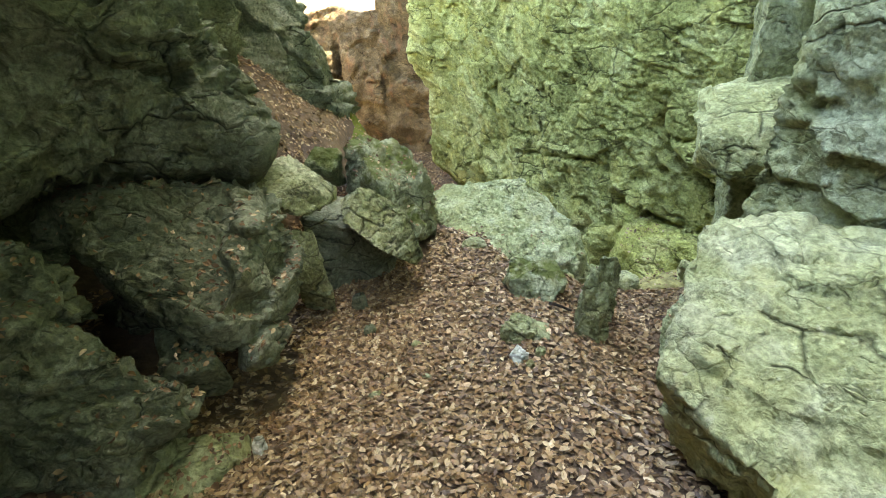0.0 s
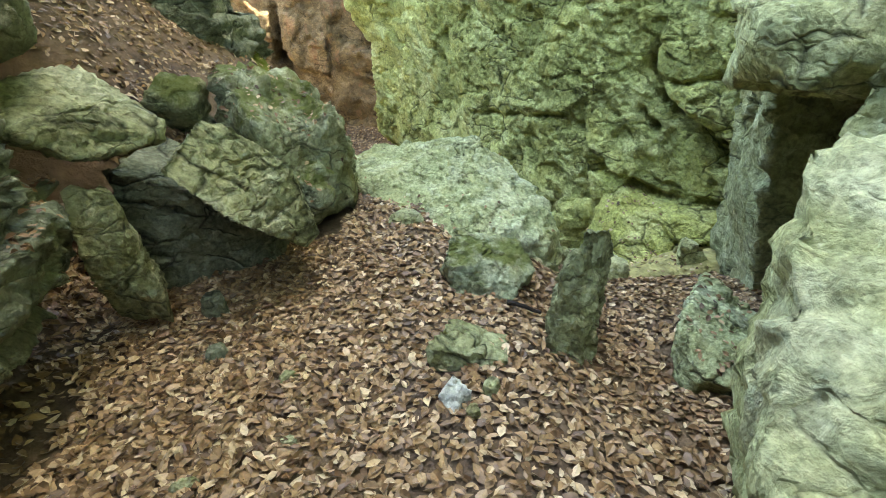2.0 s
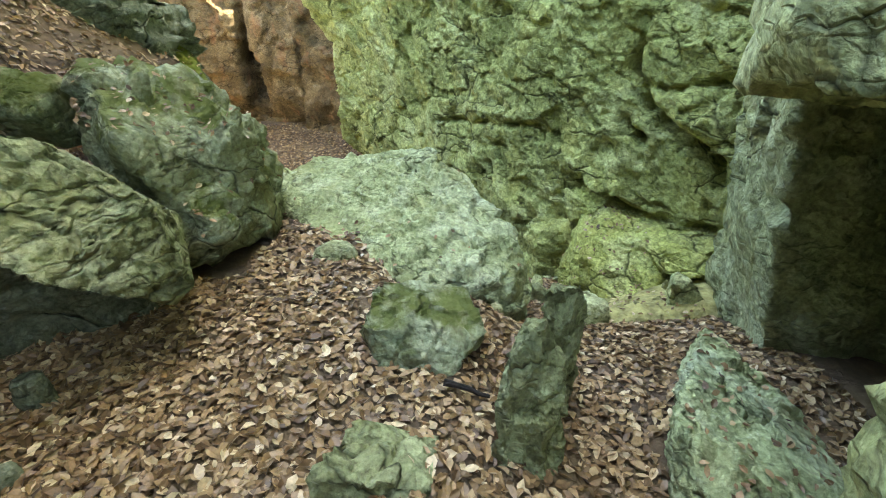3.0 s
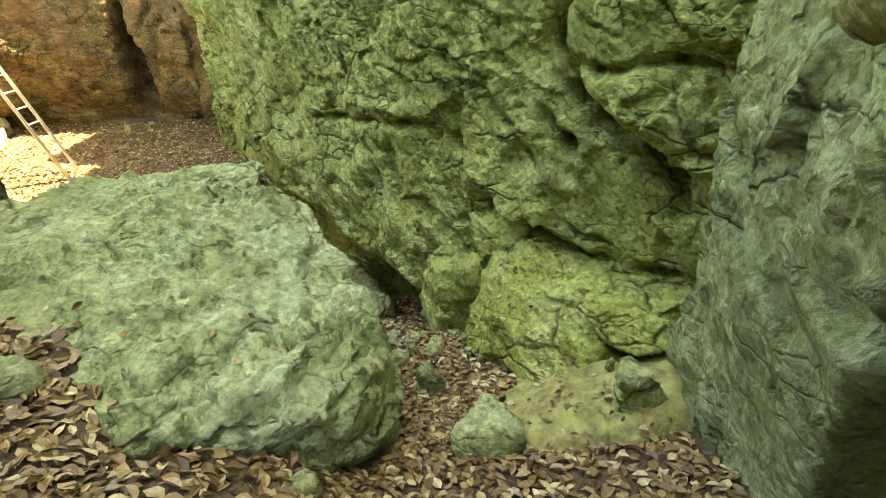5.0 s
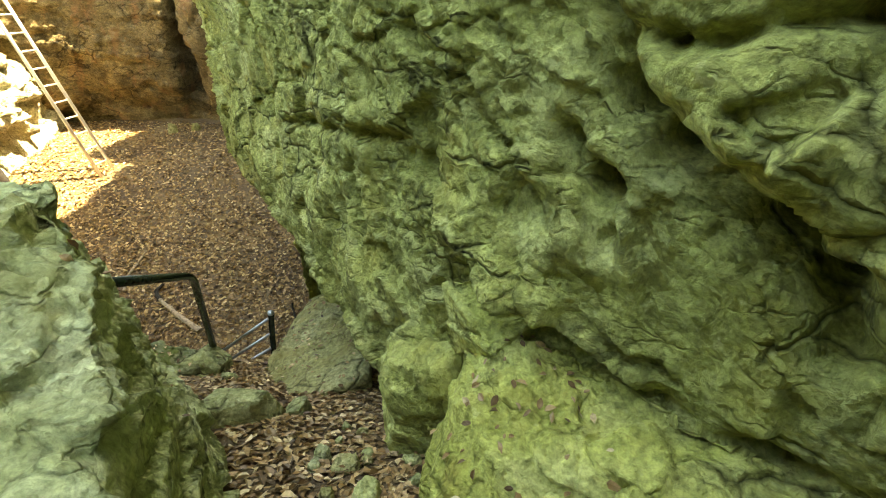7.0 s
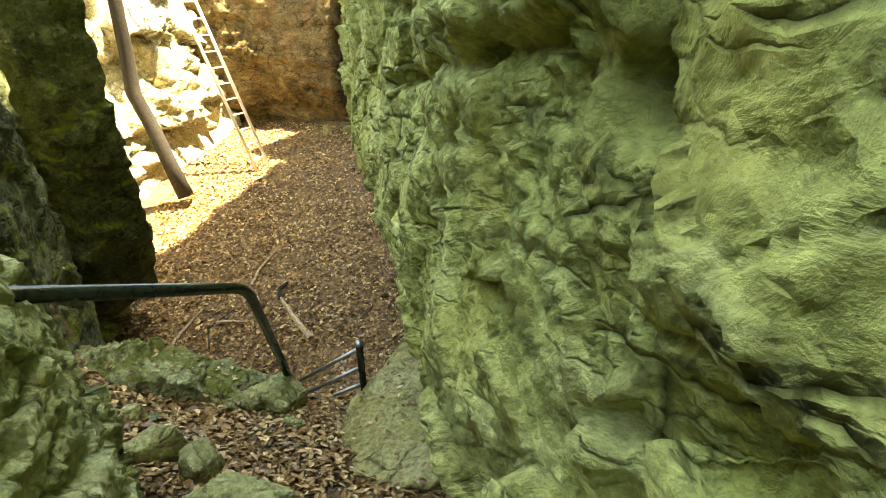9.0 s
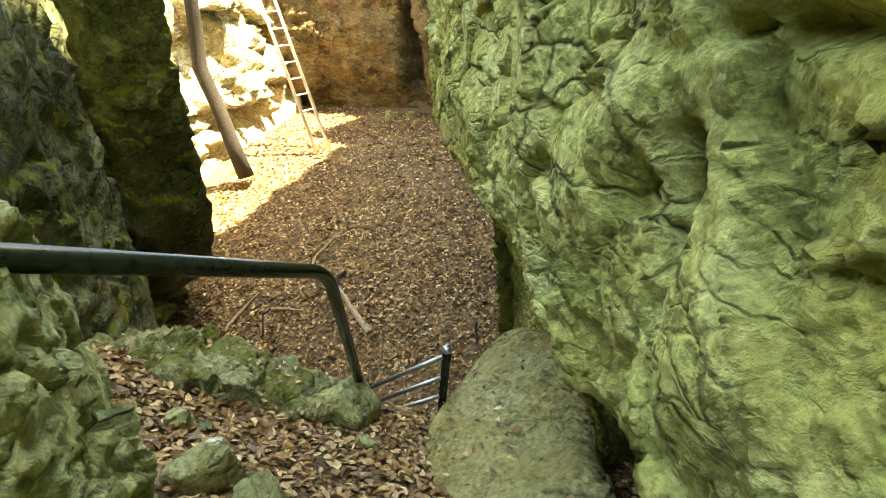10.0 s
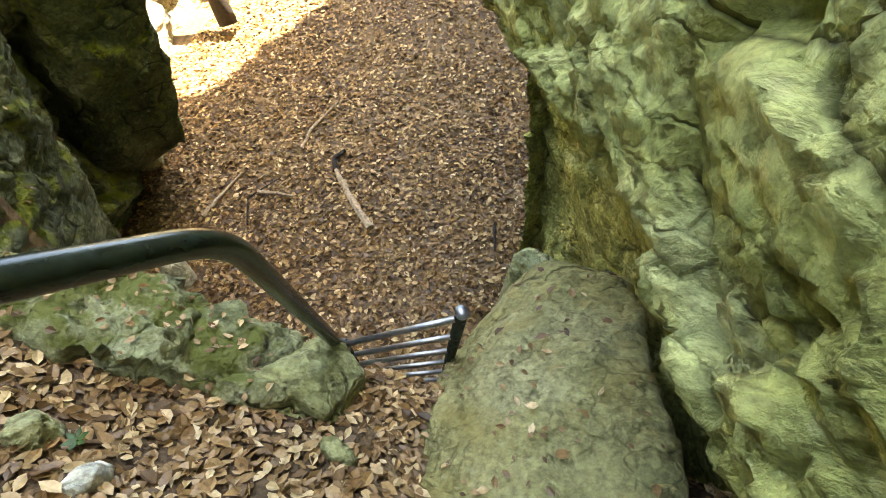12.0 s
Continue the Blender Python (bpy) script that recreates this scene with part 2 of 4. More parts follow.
def cells(p, seed=0):
    """Nearest and second nearest cell distance, the nearest cell's own number 0..1, and a slope across it that differs from cell to cell."""
    b = np.floor(p).astype(np.int64)
    f1, f2, cid, tip = np.full(len(p), 9.0), np.full(len(p), 9.0), np.zeros(len(p)), np.zeros(len(p))
    for dx in (-1, 0, 1):
        for dy in (-1, 0, 1):
            for dz in (-1, 0, 1):
                i, j, k = b[:, 0] + dx, b[:, 1] + dy, b[:, 2] + dz
                q = np.stack([i + hashed(i, j, k, seed), j + hashed(i, j, k, seed + 1), k + hashed(i, j, k, seed + 2)], 1)
                d = np.sqrt(((q - p) ** 2).sum(1))
                closer = d < f1
                f2 = np.where(closer, f1, np.minimum(f2, d))
                cid = np.where(closer, hashed(i, j, k, seed + 3), cid)
                slope = sum((p[:, a] - q[:, a]) * (hashed(i, j, k, seed + 4 + a) * 2 - 1) for a in range(3))
                tip = np.where(closer, slope, tip)
                f1 = np.where(closer, d, f1)
    return f1, f2, cid, tip


def weather(p, seed, block=0.5, relief=1.0, bed=(0.25, 0.1, 1.0), cracks=1.0):
    """Height of the broken rock surface at the points p: bulges, offset blocks with cracks between them, bedding and grain."""
    q = p + 0.12 * np.stack([fractal(p * 2.2, 3, seed + 40 + a) for a in range(3)], 1)
    bed = np.array(bed) / np.linalg.norm(bed)
    along = q @ bed
    sq = q + np.outer(along * 0.9, bed)
    f1, f2, cid, tip = cells(sq / block, seed)
    edge = f2 - f1
    seam = fractal(p * 1.3, 2, seed + 9)
    h = 0.07 * fractal(p / 0.9, 3, seed + 5)
    h += block * (0.15 * (cid - 0.5) + 0.30 * tip) * np.clip(edge * 25, 0, 1)
    h -= 0.06 * cracks * np.exp(-(edge / 0.04) ** 2) * np.clip(0.35 + 1.8 * seam, 0, 1)
    g1, g2, gid, gtip = cells((q + np.outer(along * 1.1, bed)) / (block * 0.36), seed + 11)
    broken = np.clip(0.35 + 1.5 * fractal(p * 1.4, 2, seed + 15), 0.08, 1.0)
    h += block * (0.07 * (gid - 0.5) + 0.20 * gtip) * np.clip((g2 - g1) * 18, 0, 1) * broken
    h -= 0.014 * cracks * np.exp(-((g2 - g1) / 0.06) ** 2) * np.clip(0.4 - 1.8 * seam, 0, 1)
    k1, k2, kid, ktip = cells((p + np.outer((p @ bed) * 0.9, bed)) / (block * 0.13), seed + 51)
    h += block * (0.022 * (kid - 0.5) + 0.07 * ktip) * np.clip((k2 - k1) * 12, 0, 1) * (0.4 + broken)
    strata = np.abs(fractal(np.stack([p[:, 0] * 1.2, p[:, 1] * 1.2, along * 8], 1), 3, seed + 21))
    h += 0.016 * (np.clip(strata, 0, 0.35) - 0.2)
    h += 0.010 * np.abs(fractal(p * 8, 4, seed + 31, 0.62))
    return h * relief


def mesh_of(name, verts, faces, mat, smooth=True):
    me = bpy.data.meshes.new(name)
    me.from_pydata(np.asarray(verts).tolist(), [], faces if isinstance(faces, list) else faces.tolist())
    me.materials.append(mat)
    if smooth:
        me.polygons.foreach_set("use_smooth", [True] * len(me.polygons))
    me.update()
    return me


_ball = {}


def ball(n):
    if n not in _ball:
        bm = bmesh.new()
        bmesh.ops.create_icosphere(bm, subdivisions=n, radius=1.0)
        _ball[n] = (np.array([v.co[:] for v in bm.verts]), np.array([[v.index for v in f.verts] for f in bm.faces]))
        bm.free()
    return _ball[n]


SURFACES = []     # solid things that leaves may lie on: verts, faces, share of leaves


def rock(name, corners, mat, label, seed, detail=5, sharp=90, relief=0.6, block=0.35, bed=(0.25, 0.1, 1.0), leaves=0.0, group="", category="rock", cracks=1.0):
    """A boulder with the given corners, its edges rounded and its faces weathered."""
    bm = bmesh.new()
    for c in corners:
        bm.verts.new(c)
    bmesh.ops.convex_hull(bm, input=bm.verts[:])
    bm.normal_update()
    mid = np.mean(np.array(corners), 0)
    normals, dist = [], []
    for f in bm.faces:
        n, d = np.array(f.normal), float(np.dot(np.array(f.normal), np.array(f.verts[0].co) - mid))
        if d < 0:
            n, d = -n, -d
        normals.append(n)
        dist.append(max(d, 0.02))
    bm.free()
    normals, dist = np.array(normals), np.array(dist)
    way, faces = ball(detail)
    s = np.clip(way @ normals.T / dist, 0, None)
    top = s.max(1, keepdims=True)
    r = 1.0 / (top[:, 0] * ((s / top) ** sharp).sum(1) ** (1.0 / sharp))
    p = mid + way * r[:, None]
    out = ((s / top) ** (sharp - 1)) @ (normals / dist[:, None])
    out /= np.linalg.norm(out, axis=1, keepdims=True)
    p = p + out * weather(p, seed, block, relief, bed, cracks)[:, None]
    ob = new(name, mesh_of(name, p, faces, mat))
    if leaves:
        SURFACES.append((p, faces, leaves))
    return tagged(ob, label, category, group)


def cliff(name, plan, bottom, top, mat, label, seed, step=0.04, lean=0.0, belly=None, thick=1.0, relief=1.0, block=0.6, bed=(0.25, 0.1, 1.0), crest=0.0, detail_top=None, marks=()):
    """A rock wall along the plan's line; its outer face lies to the right of the line's run. lean: metres outwards per metre of height."""
    plan = np.array(plan, float)
    run = np.concatenate([[0], np.cumsum(np.linalg.norm(np.diff(plan, axis=0), axis=1))])
    u = np.linspace(0, run[-1], max(8, int(run[-1] / step)))
    line = np.stack([np.interp(u, run, plan[:, a]) for a in (0, 1)], 1)
    for _ in range(max(1, int(0.12 / step))):
        line[1:-1] = 0.25 * line[:-2] + 0.5 * line[1:-1] + 0.25 * line[2:]
    way = np.gradient(line, axis=0)
    way /= np.linalg.norm(way, axis=1, keepdims=True)
    out = np.stack([way[:, 1], -way[:, 0]], 1)
    seen = top if detail_top is None else detail_top
    v = np.concatenate([np.linspace(bottom, seen, int((seen - bottom) / step)), np.linspace(seen, top, max(2, int((top - seen) / 0.3) + 2))[1:] if top > seen else []])
    U, V = np.meshgrid(np.arange(len(u)), v, indexing="ij")
    off = lean * (V - bottom)
    if belly is not None:
        off = off + np.interp(V, [b[0] for b in belly], [b[1] for b in belly])
    p = np.stack([line[U, 0] + out[U, 0] * off, line[U, 1] + out[U, 1] * off, V], 2).reshape(-1, 3)
    n3 = np.stack([out[U, 0], out[U, 1], np.zeros(U.shape)], 2).reshape(-1, 3)
    h = weather(p, seed, block, relief, bed)
    waver = 0.04 * np.stack([fractal(p * 5, 2, seed + 60 + c) for c in range(3)], 1) if marks else None
    for a, b, width, height in marks:            # cracks (negative) and swellings along a line from a to b
        a, b = np.array(a), np.array(b)
        near = np.nonzero(((p > np.minimum(a, b) - 3 * width - 0.1) & (p < np.maximum(a, b) + 3 * width + 0.1)).all(1))[0]
        r = p[near] - a
        s = np.clip((r @ (b - a)) / max(1e-6, (b - a) @ (b - a)), 0, 1)
        d = np.linalg.norm(r - s[:, None] * (b - a) + waver[near], axis=1)
        h[near] += height * np.exp(-(d / width) ** 2)
    front = p + n3 * h[:, None]
    if crest:
        front[:, 2] += crest * fractal(p / 1.2, 3, seed + 77) * np.clip((p[:, 2] - bottom) / (top - bottom), 0, 1) ** 3
    nu, nv = len(u), len(v)
    back = np.stack([line - out * thick, line - out * thick], 1)
    back = np.concatenate([back, np.broadcast_to(np.array([bottom, top])[None, :, None], (nu, 2, 1))], 2).reshape(-1, 3)
    a = (np.arange(nu - 1)[:, None] * nv + np.arange(nv - 1)[None]).reshape(-1)
    faces = np.stack([a, a + nv, a + nv + 1, a + 1], 1).tolist()
    o = nu * nv
    for i in range(nu - 1):
        faces += [[o + 2 * i, o + 2 * i + 1, o + 2 * i + 3, o + 2 * i + 2], [i * nv + nv - 1, (i + 1) * nv + nv - 1, o + 2 * i + 3, o + 2 * i + 1],
                  [i * nv, o + 2 * i, o + 2 * i + 2, (i + 1) * nv]]
    faces += [[*range(0, nv), o + 1, o], [*range((nu - 1) * nv + nv - 1, (nu - 1) * nv - 1, -1), o + 2 * nu - 2, o + 2 * nu - 1]]
    ob = new(name, mesh_of(name, np.concatenate([front, back]), faces, mat))
    return tagged(ob, label, "cliff", kind="structure")


# ---- ground ----
def smooth(x, a, b):
    s = np.clip((x - a) / (b - a), 0, 1)
    return s * s * (3 - 2 * s)


def ground_height(x, y):
    """Leafy path that falls along the gorge, a gully beside the slab, and the pit below the ladder."""
    path = np.interp(y, [-3, -1, 0, 1, 2, 3, 4, 5], [0.9, 0.25, -0.02, -0.42, -0.62, -0.68, -0.72, -0.72])
    path = path - 0.12 * smooth(x, 0.5, 1.4) * smooth(y, 1.2, 2.4)
    path = path - 0.09 * smooth(x, 0.75, 1.15) * smooth(y, 2.1, 2.7)
    path = path - 0.13 * smooth(x, 0.2, 0.7) * smooth(y, 3.55, 3.9)
    path = path + 0.95 * np.clip(-0.5 - x, 0, 3) * smooth(y, 3.2, 4.2) + 0.25 * np.clip(-1.2 - x, 0, 3) * (1 - smooth(y, 3.2, 4.2))
    gully = np.interp(y, [2.4, 3.2, 3.8, 4.3, 5.0, 5.6, 6.3, 6.8, 7.2], [-0.78, -0.92, -1.15, -1.38, -1.66, -1.98, -2.45, -2.68, -2.85])
    gully = gully + 0.25 * smooth(0.3 - x, 0, 1.2) * smooth(y, 5.6, 6.2)
    edge = np.interp(y, [3.5, 4.3], [1.1, 0.75])
    low = np.maximum(smooth(x, edge, edge + 0.35) * smooth(y, 2.6, 3.6), smooth(y, 4.6, 4.95) * smooth(x, -1.25, -0.95))
    upper = path * (1 - low) + gully * low
    pit = np.interp(y, [7, 9, 11.3, 12.7, 15.2, 18], [-4.45, -4.22, -3.78, -3.25, -3.05, -2.9])
    brink = np.interp(x, [-1.2, -0.4, 0.1, 0.35, 1.2], [6.25, 6.6, 6.8, 7.0, 7.1])
    drop = smooth(y, brink, brink + 0.25) * smooth(np.where(x < -1.4, y, 9), 6.5, 7.2)
    return upper * (1 - drop) + pit * drop


def build_ground():
    xs = np.concatenate([[-400, -60, -20], np.arange(-9, 6.01, 0.06), [20, 60, 400]])
    ys = np.concatenate([[-400, -60, -10], np.arange(-3, 18.01, 0.06), [30, 80, 400]])
    X, Y = np.meshgrid(xs, ys, indexing="ij")
    Z = ground_height(np.clip(X, -9, 6), np.clip(Y, -3, 18))
    p = np.stack([X, Y, Z], 2).reshape(-1, 3)
    near = (np.abs(p[:, 0]) < 10) & (p[:, 1] > -4) & (p[:, 1] < 19)
    p[:, 2] += near * (0.035 * fractal(p * np.array([1.6, 1.6, 0.2]), 4, 3) + 0.012 * fractal(p * np.array([9, 9, 1]), 3, 8))
    ny = len(ys)
    a = (np.arange(len(xs) - 1)[:, None] * ny + np.arange(ny - 1)[None]).reshape(-1)
    faces = np.stack([a, a + ny, a + ny + 1, a + 1], 1)
    ob = new("ground", mesh_of("ground", p, faces, SOIL))
    tagged(ob, "dark leaf mould soil on the floor of a rocky gorge", "ground", kind="structure")
    SURFACES.append((p, faces, 1.0))


build_ground()

# ---- cliffs ----
def trail(width, height, *points):
    """Marks for cliff(): a crack or a swelling that follows the points."""
    return [(a, b, width, height) for a, b in zip(points, points[1:])]


cliff("cliff_east", [(3.35, 3.7), (2.95, 4.35), (2.55, 4.85), (1.98, 5.5), (1.5, 6.3), (1.12, 7.0), (0.45, 8.1), (-0.12, 9.15), (-0.3, 9.6), (-0.1, 10.0), (0.2, 10.4)][::-1], -4.6, 8.5, ROCK_WALL,
      "tall algae-green limestone cliff with cracks and ledges", 11, step=0.015, lean=0.0, thick=1.4, relief=0.62, block=0.42,
      belly=[(-4.6, -0.85), (-3.2, -0.75), (-2.4, -0.6), (-2.05, -0.34), (-1.85, -0.08), (-1.68, 0.05), (-1.3, 0.07), (-0.95, 0.02), (0.3, -0.02), (2.0, -0.1), (8.5, -1.3)], detail_top=2.4,
      bed=BED, marks=[((-0.4, 9.5, 0.5), (-0.5, 9.5, 2.4), 0.6, 0.5), ((1.3, 6.6, -1.7), (1.3, 6.6, -1.3), 0.3, 0.09), ((1.75, 5.9, -1.5), (1.72, 5.95, -1.15), 0.25, 0.08), ((1.1, 7.0, -1.2), (1.0, 7.2, -0.8), 0.25, 0.07), ((1.55, 6.25, -0.5), (1.75, 5.9, 0.2), 0.3, 0.06),
             *trail(0.045, -0.15, (2.27, 5.17, -0.31), (2.37, 5.05, -0.44), (2.41, 5.01, -0.56)), *trail(0.05, -0.2, (2.3, 5.14, 0.4), (2.27, 5.17, 0.06), (2.39, 5.03, -0.18), (2.47, 4.94, -0.28), (2.65, 4.72, -0.41), (2.73, 4.62, -0.48), (2.77, 4.58, -0.62)),
             *trail(0.12, 0.07, (2.5, 4.91, -0.1), (2.62, 4.77, -0.2), (2.85, 4.5, -0.35)), *trail(0.025, -0.12, (2.36, 5.06, -0.04), (2.46, 4.96, -0.05), (2.65, 4.73, 0.03), (2.85, 4.48, 0.04)), *trail(0.018, -0.08, (2.58, 4.81, -0.45), (2.69, 4.68, -0.37), (2.82, 4.52, -0.29)),
             *trail(0.02, -0.07, (2.75, 4.6, 0.03), (2.76, 4.59, -0.3)),
             *trail(0.03, -0.16, (1.91, 5.62, -0.56), (1.99, 5.49, -0.68), (2.13, 5.32, -0.86), (2.33, 5.1, -0.96), (2.57, 4.83, -1.02), (2.93, 4.38, -0.93)), *trail(0.1, 0.07, (2.05, 5.42, -0.68), (2.25, 5.19, -0.82), (2.5, 4.92, -0.86)), *trail(0.1, 0.06, (2.3, 5.15, -0.66), (2.36, 5.06, -0.62)),
             *trail(0.025, -0.12, (1.08, 7.06, -0.76), (1.44, 6.42, -0.64), (1.68, 6.01, -0.55)), *trail(0.06, 0.05, (1.32, 6.63, -0.52), (1.71, 5.96, -0.45)), *trail(0.02, -0.08, (1.34, 6.59, -0.83), (1.53, 6.24, -0.83), (1.67, 6.02, -0.79)),
             *trail(0.02, -0.09, (1.84, 5.73, -0.21), (1.91, 5.62, -0.37), (1.92, 5.6, -0.55)), *trail(0.02, -0.08, (1.54, 6.24, -0.07), (1.68, 5.99, -0.17)),
             *trail(0.035, -0.16, (1.93, 5.59, -0.55), (1.93, 5.58, -0.59)), *trail(0.025, -0.1, (1.65, 6.04, -0.56), (1.82, 5.77, -0.5), (1.86, 5.71, -0.6)), *trail(0.02, -0.07, (2.0, 5.47, -0.83), (2.09, 5.37, -0.79)),
             *trail(0.03, -0.1, (1.74, 5.9, -1.06), (1.75, 5.88, -1.28), (1.6, 6.14, -1.65)), *trail(0.022, -0.09, (1.33, 6.61, -0.91), (1.23, 6.8, -1.12), (1.32, 6.63, -1.17), (1.39, 6.5, -1.19)),
             *trail(0.035, -0.16, (1.52, 6.27, -1.02), (1.54, 6.24, -1.1), (1.54, 6.23, -1.2), (1.55, 6.21, -1.32), (1.55, 6.22, -1.5)), *trail(0.1, 0.06, (1.4, 6.45, -1.0), (1.38, 6.5, -1.12)), *trail(0.1, 0.06, (1.65, 6.08, -1.3), (1.66, 6.06, -1.42)),
             *trail(0.04, -0.24, (1.19, 6.87, -1.29), (1.24, 6.79, -1.25)), *trail(0.025, -0.16, (1.1, 7.0, -1.33), (1.12, 6.96, -1.32)), *trail(0.03, -0.1, (1.26, 6.74, -1.7), (1.45, 6.4, -1.56), (1.53, 6.25, -1.55)),
             *trail(0.06, -0.06, (0.58, 7.88, 1.3), (0.78, 7.55, -0.82)), *trail(0.03, -0.06, (2.18, 5.27, 1.4), (2.27, 5.17, 0.06))])
# Mostly hidden; its plan and height are set to cast the pit's shadow edge.
cliff("cliff_east_far", [(-0.12, 9.7), (-0.12, 10.1), (-0.2, 10.8), (-0.3, 12.7), (0.2, 15.1), (0.3, 17.5)][::-1], -4.6, 8.5, ROCK_WALL,
      "mostly hidden far end of the green limestone cliff, shaped to cast shade into the pit", 13, step=0.09, thick=1.4, relief=1.0, belly=[(-4.6, -0.95), (-3.0, -0.75), (-1.3, -0.1), (8.5, 0.0)], detail_top=2.0)
cliff("cliff_north", [(-1.9, 15.2), (-3.3, 15.7), (-5.5, 15.4), (-7, 14.5)][::-1], -3.6, 1.0, ROCK_BROWN,
      "brown iron-stained rock face at the end of the pit", 23, step=0.06, thick=2.0, relief=0.55, block=1.6, crest=0.5, belly=[(-3.6, -0.7), (-2.9, -0.35), (-2.2, 0.1), (-1.0, 0.15), (1.0, -0.2)],
      marks=[((-3.34, 15.6, 0.8), (-3.34, 15.6, -1.3), 0.10, -0.7), ((-3.34, 15.6, -1.3), (-3.2, 15.6, -3.2), 0.16, -0.8), ((-2.4, 15.3, -0.8), (-2.9, 15.5, -2.2), 0.06, -0.2)])
# Mostly hidden face, added tall so that it shades the pit's back corner.
cliff("shade_cliff_north_east", [(0.9, 14.0), (-0.6, 14.7), (-1.95, 15.1)][::-1], -3.6, 5.3, ROCK_BROWN,
      "mostly hidden tall brown rock face added to shade the corner of the pit", 25, step=0.09, thick=1.5, relief=1.0, block=1.2, detail_top=1.0)
cliff("cliff_west", [(-3.6, 9.2), (-4.0, 9.7), (-5.0, 10.2), (-5.6, 11.4), (-5.3, 13.0), (-5.7, 15.2)], -4.6, 1.5, ROCK_BANK,
      "sunlit ochre limestone bank at the side of the pit", 31, step=0.06, thick=2.0, relief=0.8, block=1.5, lean=-0.22)
# The belly above 1.6 m is unseen, added to shade the rocks below.
cliff("cliff_south_west", [(-1.6, -2.5), (-2.1, 0.4), (-2.5, 2.0), (-3.3, 3.3), (-3.0, 5.0), (-2.8, 5.6)], -4.6, 3.8, ROCK_SHADED,
      "limestone wall toned dark for shade, with an unseen overhang added to block light", 37, step=0.09, thick=2.5, relief=1.4, block=0.8, belly=[(-4.6, 0), (1.6, 0.1), (2.1, 0.7), (2.8, 1.6), (3.8, 1.25)], detail_top=3.0)
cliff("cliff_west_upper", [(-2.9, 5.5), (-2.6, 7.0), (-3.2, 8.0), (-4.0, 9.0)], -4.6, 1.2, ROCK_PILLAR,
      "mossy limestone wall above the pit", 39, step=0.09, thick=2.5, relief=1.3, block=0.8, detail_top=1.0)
# Top at 20 m and run behind cliff_east added unseen, to block the sun.
cliff("sun_block_cliff", [(2.2, -3.0), (2.6, 0.0), (2.9, 1.8), (3.4, 3.2), (3.9, 5.0), (3.7, 6.5), (2.7, 9.3)][::-1], -1.5, 20.0, ROCK_GREY,
      "grey limestone wall beside the path, raised and extended unseen to block the sun", 41, step=0.08, thick=2.0, relief=1.3, block=0.7, detail_top=2.5)
cliff("cliff_south", [(-2.4, -2.9), (2.6, -3.1)][::-1], -1.0, 3.5, ROCK_GREY, "grey rock wall closing the gorge", 43, step=0.12, thick=1.0, relief=1.2, detail_top=2.5)

# ---- boulders of the upper path ----
rock("boulder", [(1.25, 2.15, 0.42), (1.62, 2.1, 0.48), (2.05, 1.9, 0.45), (0.86, 1.55, 0.0), (0.92, 1.5, -0.2), (1.05, 1.85, 0.24), (1.1, 0.95, -0.1), (1.7, 0.8, 0.1), (1.55, 1.2, 0.2), (2.1, 1.3, 0.4),
                 (1.25, 2.1, -0.35), (1.0, 1.55, -0.5), (1.2, 1.05, -0.45), (2.1, 2.1, -0.6), (2.1, 1.0, -0.5)], ROCK_PALE,
     "large pale green limestone boulder beside the leafy path", 101, detail=6, relief=0.45, block=0.3, bed=(0.1, 0.4, 1.0))
rock("rock_outcrop", [(1.66, 2.5, 0.36), (1.84, 2.2, 0.1), (1.8, 2.5, 1.05), (1.78, 2.5, 1.6), (2.05, 2.0, 0.45), (2.0, 2.0, 1.7), (3.0, 1.6, 1.8), (3.0, 3.0, 1.8), (3.0, 2.9, -0.6), (3.0, 1.6, -0.6), (1.9, 2.2, -0.7)], ROCK_GREY,
     "rough dark grey limestone outcrop", 102, detail=6, relief=0.8, block=0.6)
rock("overhanging_rock", [(1.78, 3.4, 0.82), (2.4, 3.5, 0.9), (1.56, 2.9, 0.62), (1.62, 2.75, 0.42), (2.0, 2.65, 0.55), (1.98, 2.75, 0.35), (1.75, 3.3, 0.3), (2.7, 3.4, 0.3), (2.7, 2.6, 0.9)], ROCK_PALE,
     "pale overhanging limestone block jutting from the wall", 103, detail=5, relief=0.4)
rock("rock_buttress", [(2.33, 3.3, -1.2), (2.02, 3.3, 0.3), (2.6, 4.2, -1.2), (2.5, 4.2, 0.2), (2.45, 4.15, 1.6), (1.98, 3.3, 1.4), (3.4, 4.2, -1.2), (3.4, 4.2, 1.6), (3.2, 3.0, -1.2), (3.2, 3.0, 1.4)], ROCK_GREY,
     "upright grey-green limestone buttress", 104, detail=6, relief=0.6, block=0.3, bed=(0.75, -0.35, 0.35))
rock("rock_ledge", [(1.95, 3.3, -0.76), (1.5, 2.75, -0.66), (1.46, 2.45, -0.72), (1.85, 2.3, -0.76), (2.0, 3.2, -0.84), (1.4, 2.55, -0.95), (1.85, 3.3, -1.1), (2.3, 2.3, -0.95), (2.3, 3.3, -1.1)], ROCK_SLAB,
     "low flat limestone ledge strewn with leaves", 105, detail=6, relief=0.4, block=0.25, leaves=0.16)
